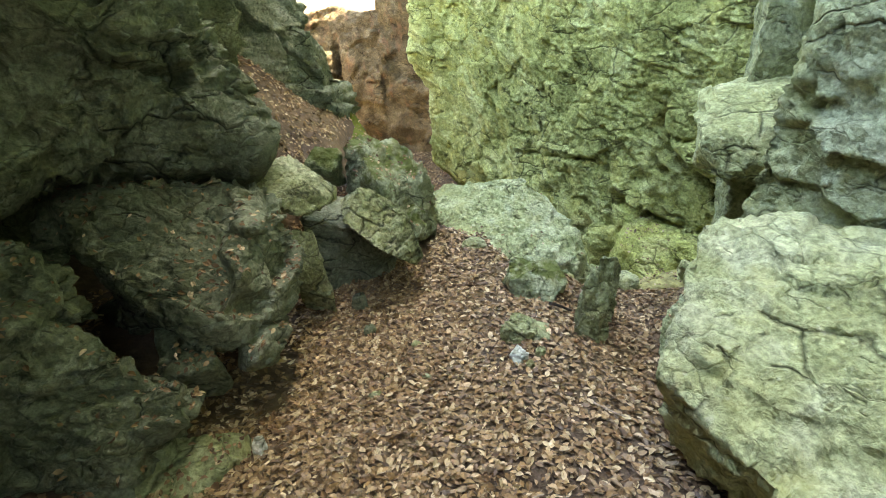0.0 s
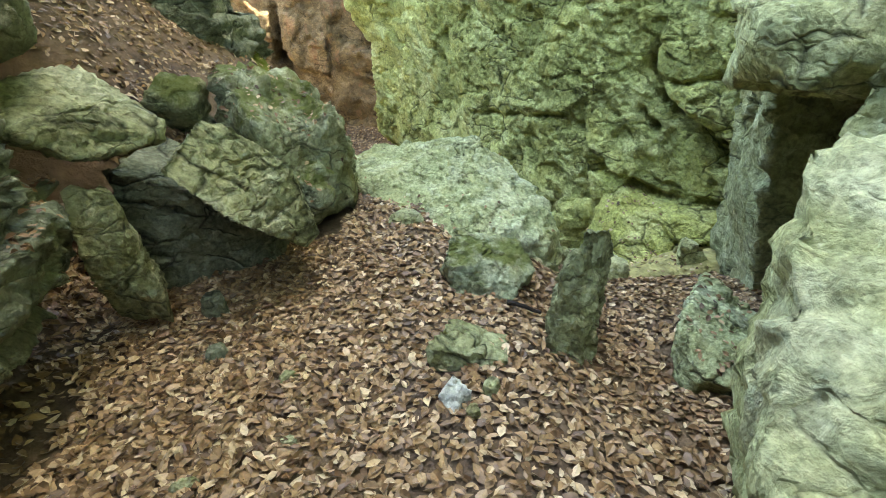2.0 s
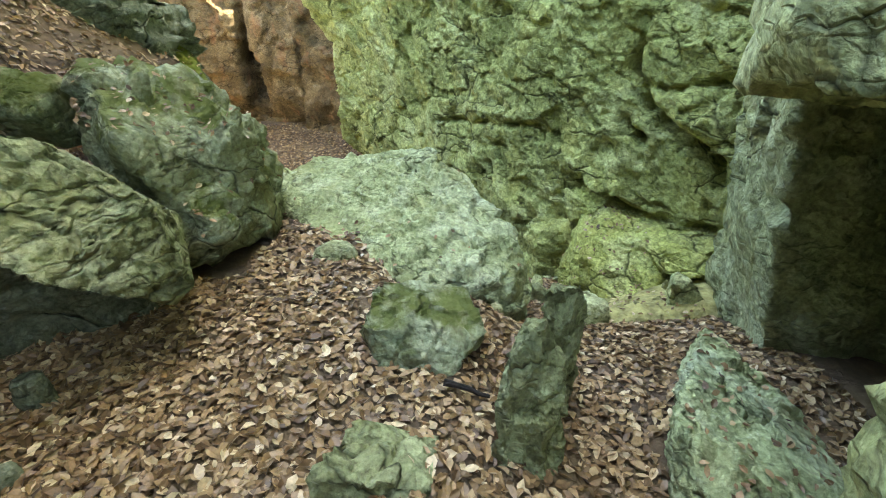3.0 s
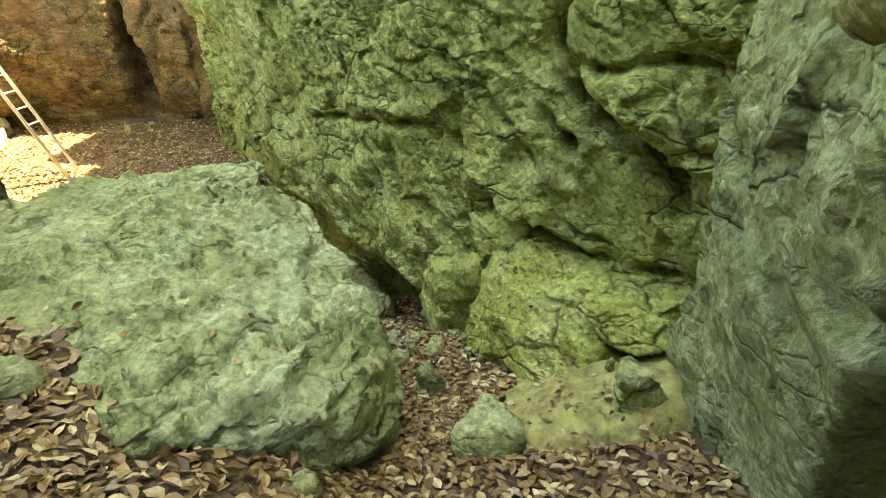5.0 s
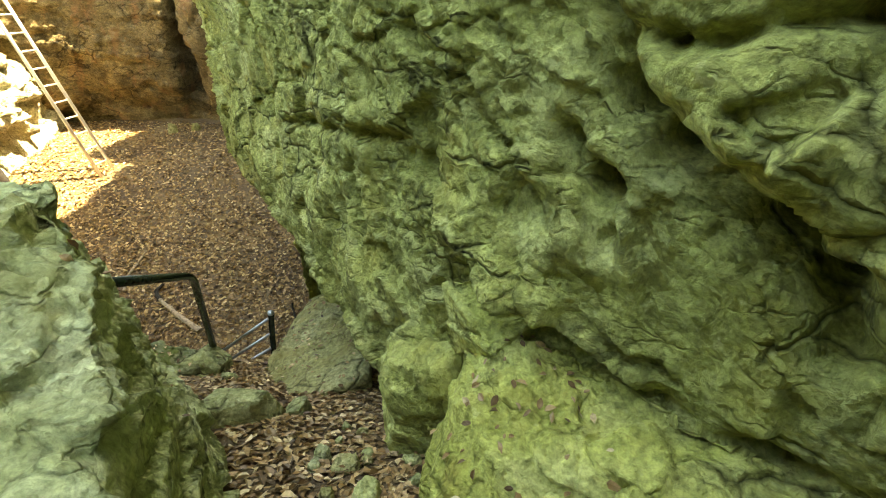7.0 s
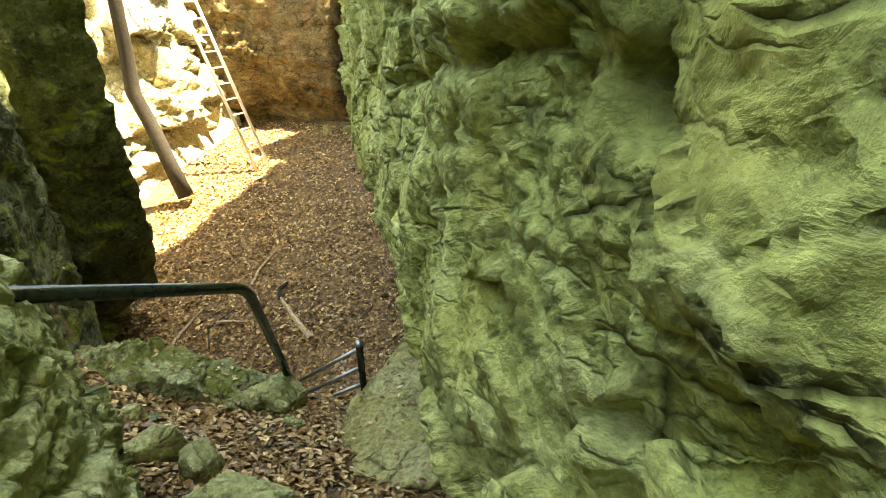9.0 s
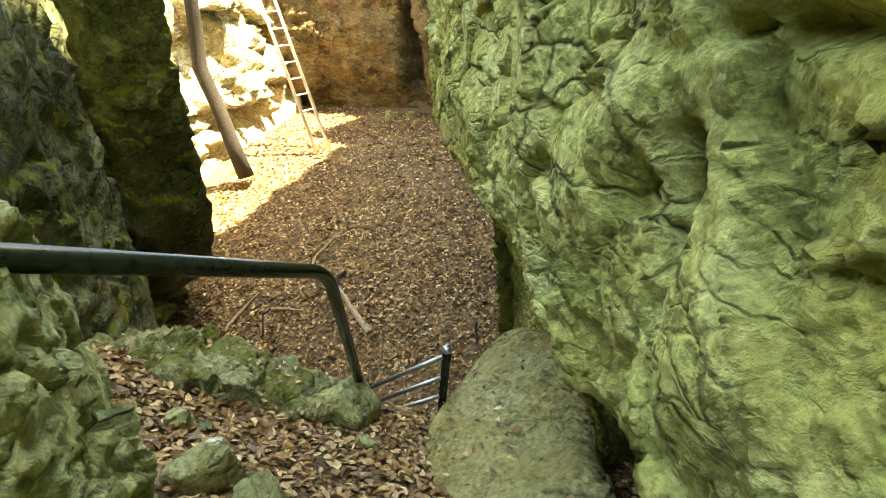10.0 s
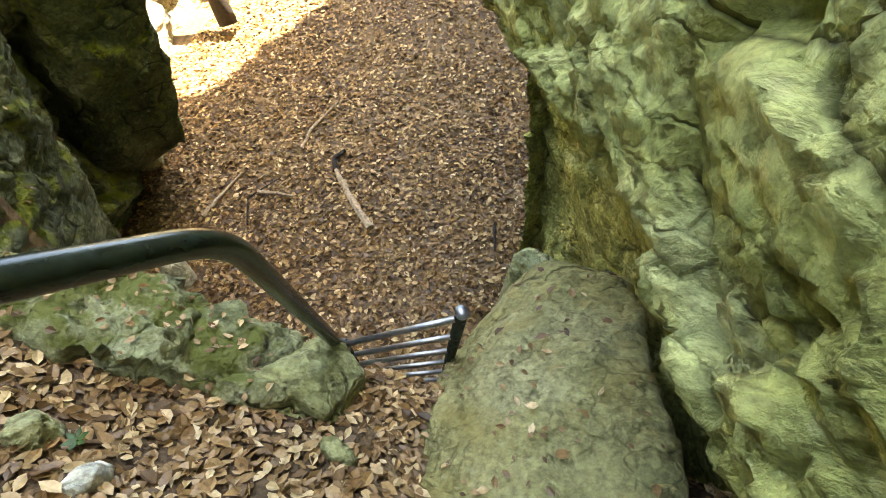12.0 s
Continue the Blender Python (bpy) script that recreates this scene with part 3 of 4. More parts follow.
rock("standing_stone", [(0.9, 2.74, -0.33), (0.96, 2.76, -0.24), (1.05, 2.82, -0.24), (1.07, 2.8, -0.4), (1.1, 2.85, -0.62), (0.87, 2.7, -0.6), (0.88, 2.66, -1.0), (1.08, 2.66, -1.0), (1.14, 2.9, -1.0), (0.95, 2.95, -0.9), (1.0, 2.95, -0.35)], ROCK_GREY,
     "jagged mossy limestone slab standing upright in leaves", 106, detail=6, sharp=160, relief=0.8, bed=(1.0, -0.3, 0.15), block=0.13, cracks=0.6)
rock("standing_stone", [(1.06, 2.98, -0.27), (1.22, 3.05, -0.3), (1.27, 3.1, -0.42), (1.2, 3.08, -0.62), (1.13, 2.95, -0.6), (1.1, 2.95, -1.0), (1.25, 3.05, -1.0), (1.2, 3.2, -0.95), (1.15, 3.15, -0.35)], ROCK_GREY,
     "thin mossy slab leaning behind the standing stone", 142, detail=6, sharp=160, relief=0.7, bed=(1.0, -0.3, 0.15), block=0.13, cracks=0.6)
rock("rock_slab", [(-0.5, 5.1, -0.66), (0.0, 5.35, -0.6), (0.6, 5.3, -0.5), (0.84, 5.18, -0.46), (1.05, 4.95, -0.58), (1.32, 4.42, -0.8), (1.38, 4.2, -1.0), (1.4, 4.1, -1.5), (1.12, 3.85, -0.84), (0.6, 3.85, -0.76), (0.1, 4.3, -0.74),
                   (1.42, 4.4, -1.6), (1.1, 5.2, -1.9), (0.62, 5.6, -1.08), (0.15, 5.85, -1.25), (0.72, 5.5, -2.1), (0.25, 5.78, -2.3), (-0.6, 5.8, -2.3), (-0.6, 5.2, -1.5), (0.5, 3.8, -1.4)], ROCK_SLAB,
     "broad grey-green limestone slab worn smooth on top", 107, detail=7, relief=0.6, block=0.26, leaves=0.015)
rock("leaning_slab", [(-0.78, 3.0, 0.1), (-0.68, 3.3, 0.24), (-0.6, 3.38, 0.2), (-0.33, 3.42, -0.06), (-0.24, 3.35, -0.42), (-0.3, 3.28, -0.46), (-0.52, 3.0, -0.17), (-0.9, 3.5, 0.05), (-0.75, 3.75, 0.0), (-0.4, 3.75, -0.3), (-0.45, 3.6, -0.55), (-0.7, 3.4, -0.3)], ROCK_GREY,
     "triangular grey limestone slab leaning over a dark hollow", 108, detail=6, relief=0.35, block=0.12)
rock("boulder", [(-0.9, 4.25, 0.3), (-0.52, 4.5, 0.2), (-0.22, 4.3, -0.1), (-0.15, 4.2, -0.7), (-0.32, 3.9, -0.5), (-0.6, 3.75, 0.1), (-0.5, 3.8, -0.6), (-0.9, 4.8, 0.2), (-0.3, 4.9, -0.2), (-0.2, 4.9, -0.9), (-1.1, 4.2, -0.6)], ROCK_LEDGE,
     "blocky mossy limestone boulder with split bedding", 109, detail=5, relief=0.8, leaves=0.2, bed=(0.6, 0.1, 0.8))
rock("wedge_rock", [(-1.38, 3.05, 0.44), (-1.2, 3.45, 0.46), (-0.86, 3.38, 0.2), (-1.15, 2.82, 0.3), (-1.02, 2.95, 0.16), (-0.88, 3.3, 0.12), (-1.3, 3.4, 0.26), (-1.32, 2.95, 0.26)], ROCK_GREY,
     "pale wedge-shaped slab with an ochre underside", 110, detail=5, relief=0.35)
# Dark filler added so that the hollow under the slab reads as shade.
rock("boulder", [(-1.15, 3.2, 0.05), (-0.85, 3.3, -0.1), (-0.5, 3.5, -0.32), (-0.45, 3.7, -0.4), (-1.2, 3.9, 0.0), (-0.6, 3.9, -0.2), (-1.2, 3.2, -0.7), (-0.55, 3.5, -0.75), (-0.5, 3.9, -0.75)], ROCK_SHADED,
     "dark filler rock added to make the hollow under the slab look shaded", 136, detail=5, relief=0.5, block=0.2)
rock("stone", [(-1.14, 2.92, 0.1), (-0.98, 2.98, 0.06), (-0.96, 2.9, -0.2), (-1.1, 2.82, -0.25), (-1.15, 2.95, -0.6), (-0.9, 2.95, -0.65), (-1.0, 3.15, -0.5)], ROCK_GREY,
     "upright grey stone propping the wedge slab", 137, detail=5, relief=0.35, block=0.15)
rock("boulder", [(-1.62, 2.75, 0.55), (-1.42, 2.95, 0.58), (-1.22, 2.85, 0.4), (-1.2, 2.75, 0.2), (-1.5, 2.6, 0.25), (-1.7, 2.9, 0.3), (-1.4, 3.1, 0.2)], ROCK_SHADED,
     "dark angular boulder on the rock pile", 138, detail=5, relief=0.4, block=0.2)
rock("boulder", [(-1.32, 4.0, 0.15), (-1.05, 4.0, 0.1), (-1.2, 4.15, 0.32), (-1.0, 4.25, 0.22), (-1.3, 4.3, 0.1), (-1.0, 4.2, -0.1), (-1.3, 4.2, -0.1)], ROCK_MOSSY,
     "small mossy boulder lying in leaves", 111, detail=4, relief=0.3)
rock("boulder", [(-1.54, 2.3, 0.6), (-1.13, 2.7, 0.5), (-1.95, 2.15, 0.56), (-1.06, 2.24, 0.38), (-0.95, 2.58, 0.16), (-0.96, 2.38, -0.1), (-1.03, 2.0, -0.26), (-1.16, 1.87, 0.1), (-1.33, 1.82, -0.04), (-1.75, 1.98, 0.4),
                 (-2.3, 2.6, 0.6), (-2.4, 2.8, -0.6), (-1.25, 3.0, -0.2), (-1.6, 2.4, -0.45), (-1.3, 2.3, -0.4)], ROCK_SHADED,
     "huge boulder toned dark for shade, overhanging a hollow", 112, detail=7, relief=0.8, leaves=0.5, block=0.62, cracks=1.4)
rock("boulder", [(-1.85, 1.5, 0.46), (-1.5, 1.72, 0.03), (-1.28, 1.6, -0.1), (-1.4, 1.3, -0.28), (-2.3, 1.2, 0.4), (-2.4, 1.9, 0.5), (-2.2, 1.8, -0.5), (-1.6, 1.2, -0.6), (-1.4, 1.7, -0.5), (-2.3, 1.0, -0.5)], ROCK_SHADED,
     "boulder toned dark for shade, with leaves in its hollows", 113, detail=6, relief=0.8, leaves=0.4, block=0.55, cracks=1.4)
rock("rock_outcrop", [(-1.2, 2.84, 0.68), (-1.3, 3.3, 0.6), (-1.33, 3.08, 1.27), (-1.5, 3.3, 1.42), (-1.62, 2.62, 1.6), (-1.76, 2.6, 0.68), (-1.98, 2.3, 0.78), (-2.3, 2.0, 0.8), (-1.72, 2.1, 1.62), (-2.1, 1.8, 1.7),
                      (-1.8, 3.3, 1.8), (-2.8, 3.8, 2.2), (-3.0, 2.5, 2.2), (-3.0, 3.8, 0.5), (-3.0, 2.2, 0.6)], ROCK_SHADED,
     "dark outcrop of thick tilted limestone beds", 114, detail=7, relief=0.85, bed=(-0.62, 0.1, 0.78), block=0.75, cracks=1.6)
rock("rock_outcrop", [(-2.6, 5.4, 1.5), (-1.75, 6.15, 1.5), (-1.62, 6.2, 0.9), (-1.44, 6.2, 0.2), (-1.3, 6.0, -0.06), (-2.2, 5.5, 0.6), (-1.6, 6.8, 0.9), (-1.3, 6.9, -0.2), (-3.0, 6.8, 1.8), (-3.0, 5.6, 0.3), (-1.6, 6.4, -0.5)], ROCK_SHADED,
     "dark mossy outcrop above the leaf slope", 115, detail=6, relief=0.9, block=0.7, cracks=1.4)
rock("rock_outcrop", [(-4.2, 4.0, 0.6), (-2.3, 4.6, 0.9), (-1.95, 5.0, 1.5), (-2.2, 4.9, 2.2), (-4.2, 4.4, 2.6), (-4.4, 6.0, 2.6), (-2.3, 5.8, 2.0), (-2.3, 5.4, 0.4), (-4.4, 5.5, 0.2)], ROCK_SHADED,
     "dark thick-bedded limestone outcrop under the overhang", 130, detail=5, relief=0.9, bed=(-0.45, 0.15, 1.0), block=0.5)
rock("boulder", [(-2.35, 1.7, 0.62), (-1.95, 1.9, 0.6), (-1.75, 1.75, 0.3), (-1.85, 1.55, 0.2), (-2.4, 1.5, 0.3), (-2.4, 2.0, 0.3), (-1.8, 1.95, 0.1)], ROCK_SHADED, "dark mossy boulder on the rock pile", 131, detail=5, relief=0.6, leaves=0.3)
rock("stone", [(-1.62, 2.02, 0.0), (-1.32, 2.0, -0.06), (-1.2, 1.8, -0.12), (-1.45, 1.75, -0.1), (-1.55, 1.8, -0.4), (-1.2, 1.9, -0.4)], ROCK_SHADED, "dark stone with leaves on top", 132, detail=4, relief=0.3, leaves=0.7)
rock("stone", [(-2.62, 2.9, 0.66), (-2.38, 2.9, 0.68), (-2.36, 2.85, 0.5), (-2.62, 2.8, 0.5), (-2.5, 3.05, 0.68), (-2.5, 3.05, 0.5)], ROCK_SHADED, "small dark stone under the overhang", 133, detail=4, relief=0.2)
rock("boulder", [(-2.3, 2.45, 0.6), (-1.9, 2.5, 0.55), (-1.8, 2.3, 0.38), (-2.3, 2.2, 0.35), (-2.1, 2.6, 0.3)], ROCK_SHADED, "dark angular stone on the rock pile", 134, detail=4, relief=0.35, leaves=0.3)
rock("boulder", [(-1.53, 1.29, -0.38), (-1.43, 1.46, -0.36), (-1.32, 1.6, -0.4), (-1.09, 1.67, -0.45), (-1.05, 1.57, -0.48), (-1.14, 1.4, -0.44), (-1.42, 1.2, -0.42), (-1.0, 1.6, -0.7), (-1.6, 1.5, -0.6), (-1.2, 1.2, -0.7)], ROCK_GREY,
     "low grey stone half buried in leaves", 116, detail=5, relief=0.4, leaves=0.3)
rock("stone_block", [(0.3, 2.55, -0.54), (0.42, 2.75, -0.56), (0.68, 2.77, -0.68), (0.64, 2.53, -0.63), (0.62, 2.54, -0.88), (0.3, 2.5, -0.72), (0.35, 2.8, -0.85), (0.68, 2.8, -0.9)], ROCK_GREY,
     "squared grey limestone block on the leaves", 117, detail=5, relief=0.35, block=0.15)
rock("stone", [(0.33, 2.34, -0.6), (0.47, 2.36, -0.6), (0.4, 2.43, -0.57), (0.38, 2.28, -0.64), (0.46, 2.3, -0.7), (0.34, 2.4, -0.72)], ROCK_WHITE,
     "small white limestone lying on leaves", 118, detail=4, relief=0.12)
rock("boulder", [(0.4, 3.2, -0.53), (0.5, 3.42, -0.48), (0.85, 3.42, -0.54), (0.92, 3.2, -0.62), (0.78, 3.05, -0.7), (0.5, 3.05, -0.8), (0.4, 3.4, -0.85), (0.9, 3.5, -0.95)], ROCK_LEDGE,
     "mossy limestone boulder beside the path", 119, detail=5, relief=0.6, block=0.16)

# ---- gully ----
rock("rock_ledge", [(2.06, 5.1, -1.05), (2.18, 5.16, -1.0), (2.4, 5.03, -0.99), (2.95, 4.42, -0.96), (2.62, 4.36, -1.06), (2.3, 4.6, -1.05), (2.1, 4.75, -1.1), (2.0, 4.7, -1.22), (2.08, 4.33, -1.42), (1.89, 4.73, -1.45), (2.47, 4.25, -1.32),
                    (2.9, 4.3, -1.5), (2.9, 4.9, -1.6), (1.9, 5.2, -1.9)], ROCK_YELLOW,
     "sloping green limestone ledge with dry leaves", 120, detail=6, relief=0.6, block=0.22, leaves=0.16)
rock("boulder", [(2.28, 4.5, -1.03), (2.39, 4.58, -0.99), (2.51, 4.42, -0.98), (2.65, 4.3, -1.0), (2.63, 4.17, -1.1), (2.47, 4.22, -1.15), (2.36, 4.33, -1.14), (2.6, 4.45, -1.1), (2.4, 4.5, -1.2)], ROCK_YELLOW,
     "green limestone lump jutting from the ledge", 139, detail=5, relief=0.35, block=0.2)
rock("stone", [(1.97, 5.37, -0.94), (2.2, 5.32, -0.83), (2.34, 5.16, -0.91), (2.12, 5.04, -1.02), (2.0, 5.3, -1.25), (2.3, 5.25, -1.2), (2.15, 5.45, -1.0)], ROCK_YELLOW, "green stone wedged between ledge and cliff", 140, detail=5, relief=0.3)
rock("boulder", [(1.75, 5.36, -1.33), (1.98, 5.2, -1.25), (2.05, 5.3, -1.2), (1.75, 5.6, -1.35), (1.78, 5.27, -1.6), (2.06, 5.2, -1.65), (1.75, 5.3, -1.85), (2.2, 5.2, -1.8), (1.7, 5.7, -1.9)], ROCK_WALL, "green limestone block at the foot of the cliff", 121, detail=5, relief=0.4)
rock("stone", [(2.23, 3.97, -0.94), (2.37, 3.95, -1.0), (2.48, 3.95, -1.18), (2.4, 3.9, -1.35), (2.25, 3.9, -1.35), (2.21, 3.95, -1.13), (2.3, 4.1, -1.0), (2.45, 4.15, -1.3), (2.25, 4.12, -1.3)], ROCK_PALE, "pale green stone standing in sandy soil", 122, detail=5, relief=0.3)
rock("stone", [(2.48, 3.85, -0.93), (2.61, 3.85, -1.02), (2.46, 3.83, -1.06), (2.5, 3.8, -1.4), (2.75, 3.85, -1.4), (2.55, 4.05, -1.0), (2.7, 4.05, -1.3)], ROCK_GREY, "grey stone leaning on the buttress", 141, detail=5, relief=0.3)
rock("stone", [(1.53, 4.47, -1.29), (1.64, 4.45, -1.36), (1.69, 4.45, -1.65), (1.57, 4.38, -1.7), (1.46, 4.45, -1.59), (1.48, 4.5, -1.42), (1.58, 4.65, -1.4), (1.65, 4.7, -1.7), (1.48, 4.65, -1.7)], ROCK_GREY, "grey stone in the gully beside the slab", 123, detail=5, relief=0.3)
rock("stone", [(1.55, 3.95, -1.1), (1.8, 3.9, -1.05), (1.72, 4.1, -1.1), (1.55, 3.85, -1.35), (1.85, 3.9, -1.35), (1.7, 4.15, -1.4)], ROCK_PALE, "pale green stone in the gully", 124, detail=4, relief=0.25)
rock("boulder", [(0.7, 6.45, -2.62), (0.72, 6.9, -2.6), (0.78, 7.5, -2.68), (0.85, 8.0, -2.75), (1.25, 7.9, -2.6), (1.6, 6.3, -2.2), (0.6, 6.6, -2.95), (0.52, 7.1, -3.1), (0.7, 8.1, -3.0), (0.6, 8.0, -4.5), (1.5, 7.9, -4.5), (1.7, 6.2, -2.9), (0.85, 6.05, -2.55), (1.2, 6.1, -2.3)], ROCK_SAND,
     "rounded sandy limestone boulder beside the ladder", 125, detail=6, sharp=14, relief=0.35, cracks=0.3, leaves=0.05)
rock("sand_bank", [(2.0, 3.85, -1.12), (2.5, 3.85, -1.06), (2.72, 4.25, -1.12), (2.3, 4.35, -1.3), (1.95, 4.3, -1.34), (1.8, 4.05, -1.22), (1.3, 3.6, -1.5), (2.9, 3.5, -1.4), (3.0, 4.4, -1.5), (1.9, 5.0, -1.8), (1.4, 4.6, -1.75)], SAND,
     "bank of bare yellow sandy soil in the gully", 135, detail=6, sharp=9, relief=0.35, block=0.2, cracks=0.0, leaves=0.06, category="sand")
rock("stone", [(0.1, 6.66, -2.5), (0.2, 6.98, -2.56), (0.4, 6.9, -2.64), (0.4, 6.66, -2.55), (0.24, 6.8, -2.48), (0.05, 6.8, -2.9), (0.35, 6.95, -3.1), (0.4, 6.65, -2.9), (0.15, 6.6, -2.8)], ROCK_GREY, "grey stone at the head of the ladder", 126, detail=5, relief=0.2)
rock("rock_ledge", [(-1.3, 6.5, -2.4), (-0.7, 6.72, -2.3), (-0.2, 6.82, -2.4), (0.1, 6.9, -2.56), (0.25, 6.66, -2.56), (-0.2, 6.45, -2.3), (-0.7, 6.4, -2.28), (-1.2, 6.3, -2.34), (-1.2, 6.6, -4.4), (0.2, 7.0, -4.4), (-1.0, 6.2, -4.0), (0.2, 6.4, -3.5)], ROCK_LEDGE,
     "mossy broken ledge above the pit", 127, detail=6, relief=1.1, block=0.2, bed=(0.3, 0.5, 0.8), leaves=0.12)
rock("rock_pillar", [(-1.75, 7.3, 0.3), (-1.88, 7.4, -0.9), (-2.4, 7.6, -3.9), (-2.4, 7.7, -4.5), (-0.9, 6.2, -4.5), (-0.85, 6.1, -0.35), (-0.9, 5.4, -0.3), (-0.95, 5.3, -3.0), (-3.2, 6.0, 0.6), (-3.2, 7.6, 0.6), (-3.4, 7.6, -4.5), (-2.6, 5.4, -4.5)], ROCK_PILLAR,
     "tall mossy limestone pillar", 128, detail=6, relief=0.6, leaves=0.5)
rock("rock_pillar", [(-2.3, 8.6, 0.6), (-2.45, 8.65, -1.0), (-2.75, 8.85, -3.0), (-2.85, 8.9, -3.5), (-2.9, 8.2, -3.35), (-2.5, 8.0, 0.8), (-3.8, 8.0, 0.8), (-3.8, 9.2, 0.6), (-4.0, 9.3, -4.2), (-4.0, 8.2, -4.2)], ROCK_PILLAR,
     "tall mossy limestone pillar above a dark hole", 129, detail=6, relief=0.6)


# ---- ladders and rail ----
def part(name, bm, mat, parent, label=""):
    me = bpy.data.meshes.new(name)
    bm.to_mesh(me)
    bm.free()
    me.materials.append(mat)
    me.polygons.foreach_set("use_smooth", [True] * len(me.polygons))
    ob = new(name, me)
    ob.parent = parent
    return tagged(ob, label) if label else ob


def tube(points, radius, sides=12, taper=1.0, wobble=0.0, seed=0):
    """A closed tube along a line of points."""
    bm = bmesh.new()
    pts = [Vector(p) for p in points]
    rings = []
    rnd = random.Random(seed)
    for i, p in enumerate(pts):
        d = (pts[min(i + 1, len(pts) - 1)] - pts[max(i - 1, 0)]).normalized()
        a = d.orthogonal().normalized() if not rings else (last - d * last.dot(d)).normalized()
        last = a
        b = d.cross(a)
        r = radius * (1 + (taper - 1) * i / (len(pts) - 1))
        rings.append([bm.verts.new(p + (a * math.cos(k * math.tau / sides) + b * math.sin(k * math.tau / sides)) * r * (1 + wobble * rnd.uniform(-1, 1))) for k in range(sides)])
    for r0, r1 in zip(rings, rings[1:]):
        for k in range(sides):
            bm.faces.new((r0[k], r0[(k + 1) % sides], r1[(k + 1) % sides], r1[k]))
    bm.faces.new(rings[0][::-1])
    bm.faces.new(rings[-1])
    return bm


def bend_line(a, b, c, cut, n=8):
    """Line a-b-c with the corner at b rounded off, starting cut metres from it."""
    a, b, c = Vector(a), Vector(b), Vector(c)
    s, e = b + (a - b).normalized() * cut, b + (c - b).normalized() * cut
    return [a] + [s * (1 - t) ** 2 + b * 2 * t * (1 - t) + e * t * t for t in (i / n for i in range(n + 1))] + [c]


LEFT_TOP, RIGHT_TOP = Vector((0.20, 7.03, -2.74)), Vector((0.69, 7.10, -2.37))
DOWN = Vector((-0.20, 0.38, -1.06)).normalized()
ladder = new("iron_ladder")
ladder.location = (0.25, 7.8, -4.42)
tagged(ladder, "dark green painted iron ladder leading down into the pit", "ladder")


def into(ob, parent):
    ob.matrix_parent_inverse = parent.matrix_basis.inverted()
    return ob


into(part("handrail", tube(bend_line((0.50, 5.40, -0.98), (0.46, 6.50, -1.62), LEFT_TOP + Vector((0, 0, -0.05)), 0.11), 0.025, 16), GREEN_PAINT, ladder, "bent dark green tubular handrail"), ladder)
into(part("stile", tube([LEFT_TOP, LEFT_TOP + DOWN * 1.95], 0.022), GREEN_PAINT, ladder), ladder)
into(part("stile", tube([RIGHT_TOP, RIGHT_TOP + DOWN * 2.3], 0.024), GREEN_PAINT, ladder), ladder)
into(part("post_cap", tube([RIGHT_TOP - DOWN * 0.004, RIGHT_TOP - DOWN * 0.016], 0.027), WORN_STEEL, ladder, "pale worn steel post cap"), ladder)
for i in range(9):
    a, b = LEFT_TOP + DOWN * (0.02 + 0.21 * i), RIGHT_TOP + DOWN * (0.05 + 0.25 * i)
    into(part("rung", tube([a, b], 0.013, 8), WORN_STEEL, ladder, "worn steel rung"), ladder)

far_ladder = new("aluminium_ladder")
far_ladder.location = (-3.95, 12.7, -3.2)
tagged(far_ladder, "long aluminium ladder leaning on the sunlit bank", "ladder")
foot, lean_way = Vector((-3.95, 12.6, -3.3)), Vector((-0.93, 0.18, 2.65)).normalized()
side = Vector((0.06, 0.33, 0.0))
for s in (0, 1):
    into(part("stile", tube([foot + side * s, foot + side * s + lean_way * 4.6], 0.03, 8), ALUMINIUM, far_ladder), far_ladder)
for i in range(15):
    a = foot + lean_way * (0.25 + 0.29 * i)
    into(part("rung", tube([a, a + side], 0.014, 6), ALUMINIUM, far_ladder), far_ladder)

trunk = new("dead_tree_trunk", None)
trunk.location = (-4.8, 11.6, -3.4)
tagged(trunk, "thin dark dead tree trunk leaning on the bank", "tree trunk")
into(part("trunk", tube([(-4.8, 11.6, -3.5), (-4.95, 11.6, -2.9), (-5.1, 11.6, -2.3), (-5.3, 11.6, -1.7), (-5.2, 11.6, -1.0), (-5.1, 11.6, 0.0), (-5.05, 11.6, 1.5)], 0.13, 12, 0.7, 0.12), BARK, trunk), trunk)


# ---- loose stones, sticks and a seedling ----
def small_stone(x, y, z, w, d, h, turn, mat, label, seed, group=""):
    """A squat loose stone whose foot sinks a little into the litter."""
    rnd = random.Random(seed)
    pts = []
    for k in range(9):
        a = k * math.tau / 9 + rnd.uniform(-0.2, 0.2)
        u, v, top = math.cos(a) * w / 2, math.sin(a) * d / 2, h * rnd.uniform(0.45, 1.0)
        for zz, f in ((top, 0.72), (-0.3 * h, 1.0)):
            pts.append((x + f * (u * math.cos(turn) - v * math.sin(turn)), y + f * (u * math.sin(turn) + v * math.cos(turn)), z + zz))
    return rock("stone", pts, mat, label, seed, detail=4, relief=0.16, block=0.09, group=group)


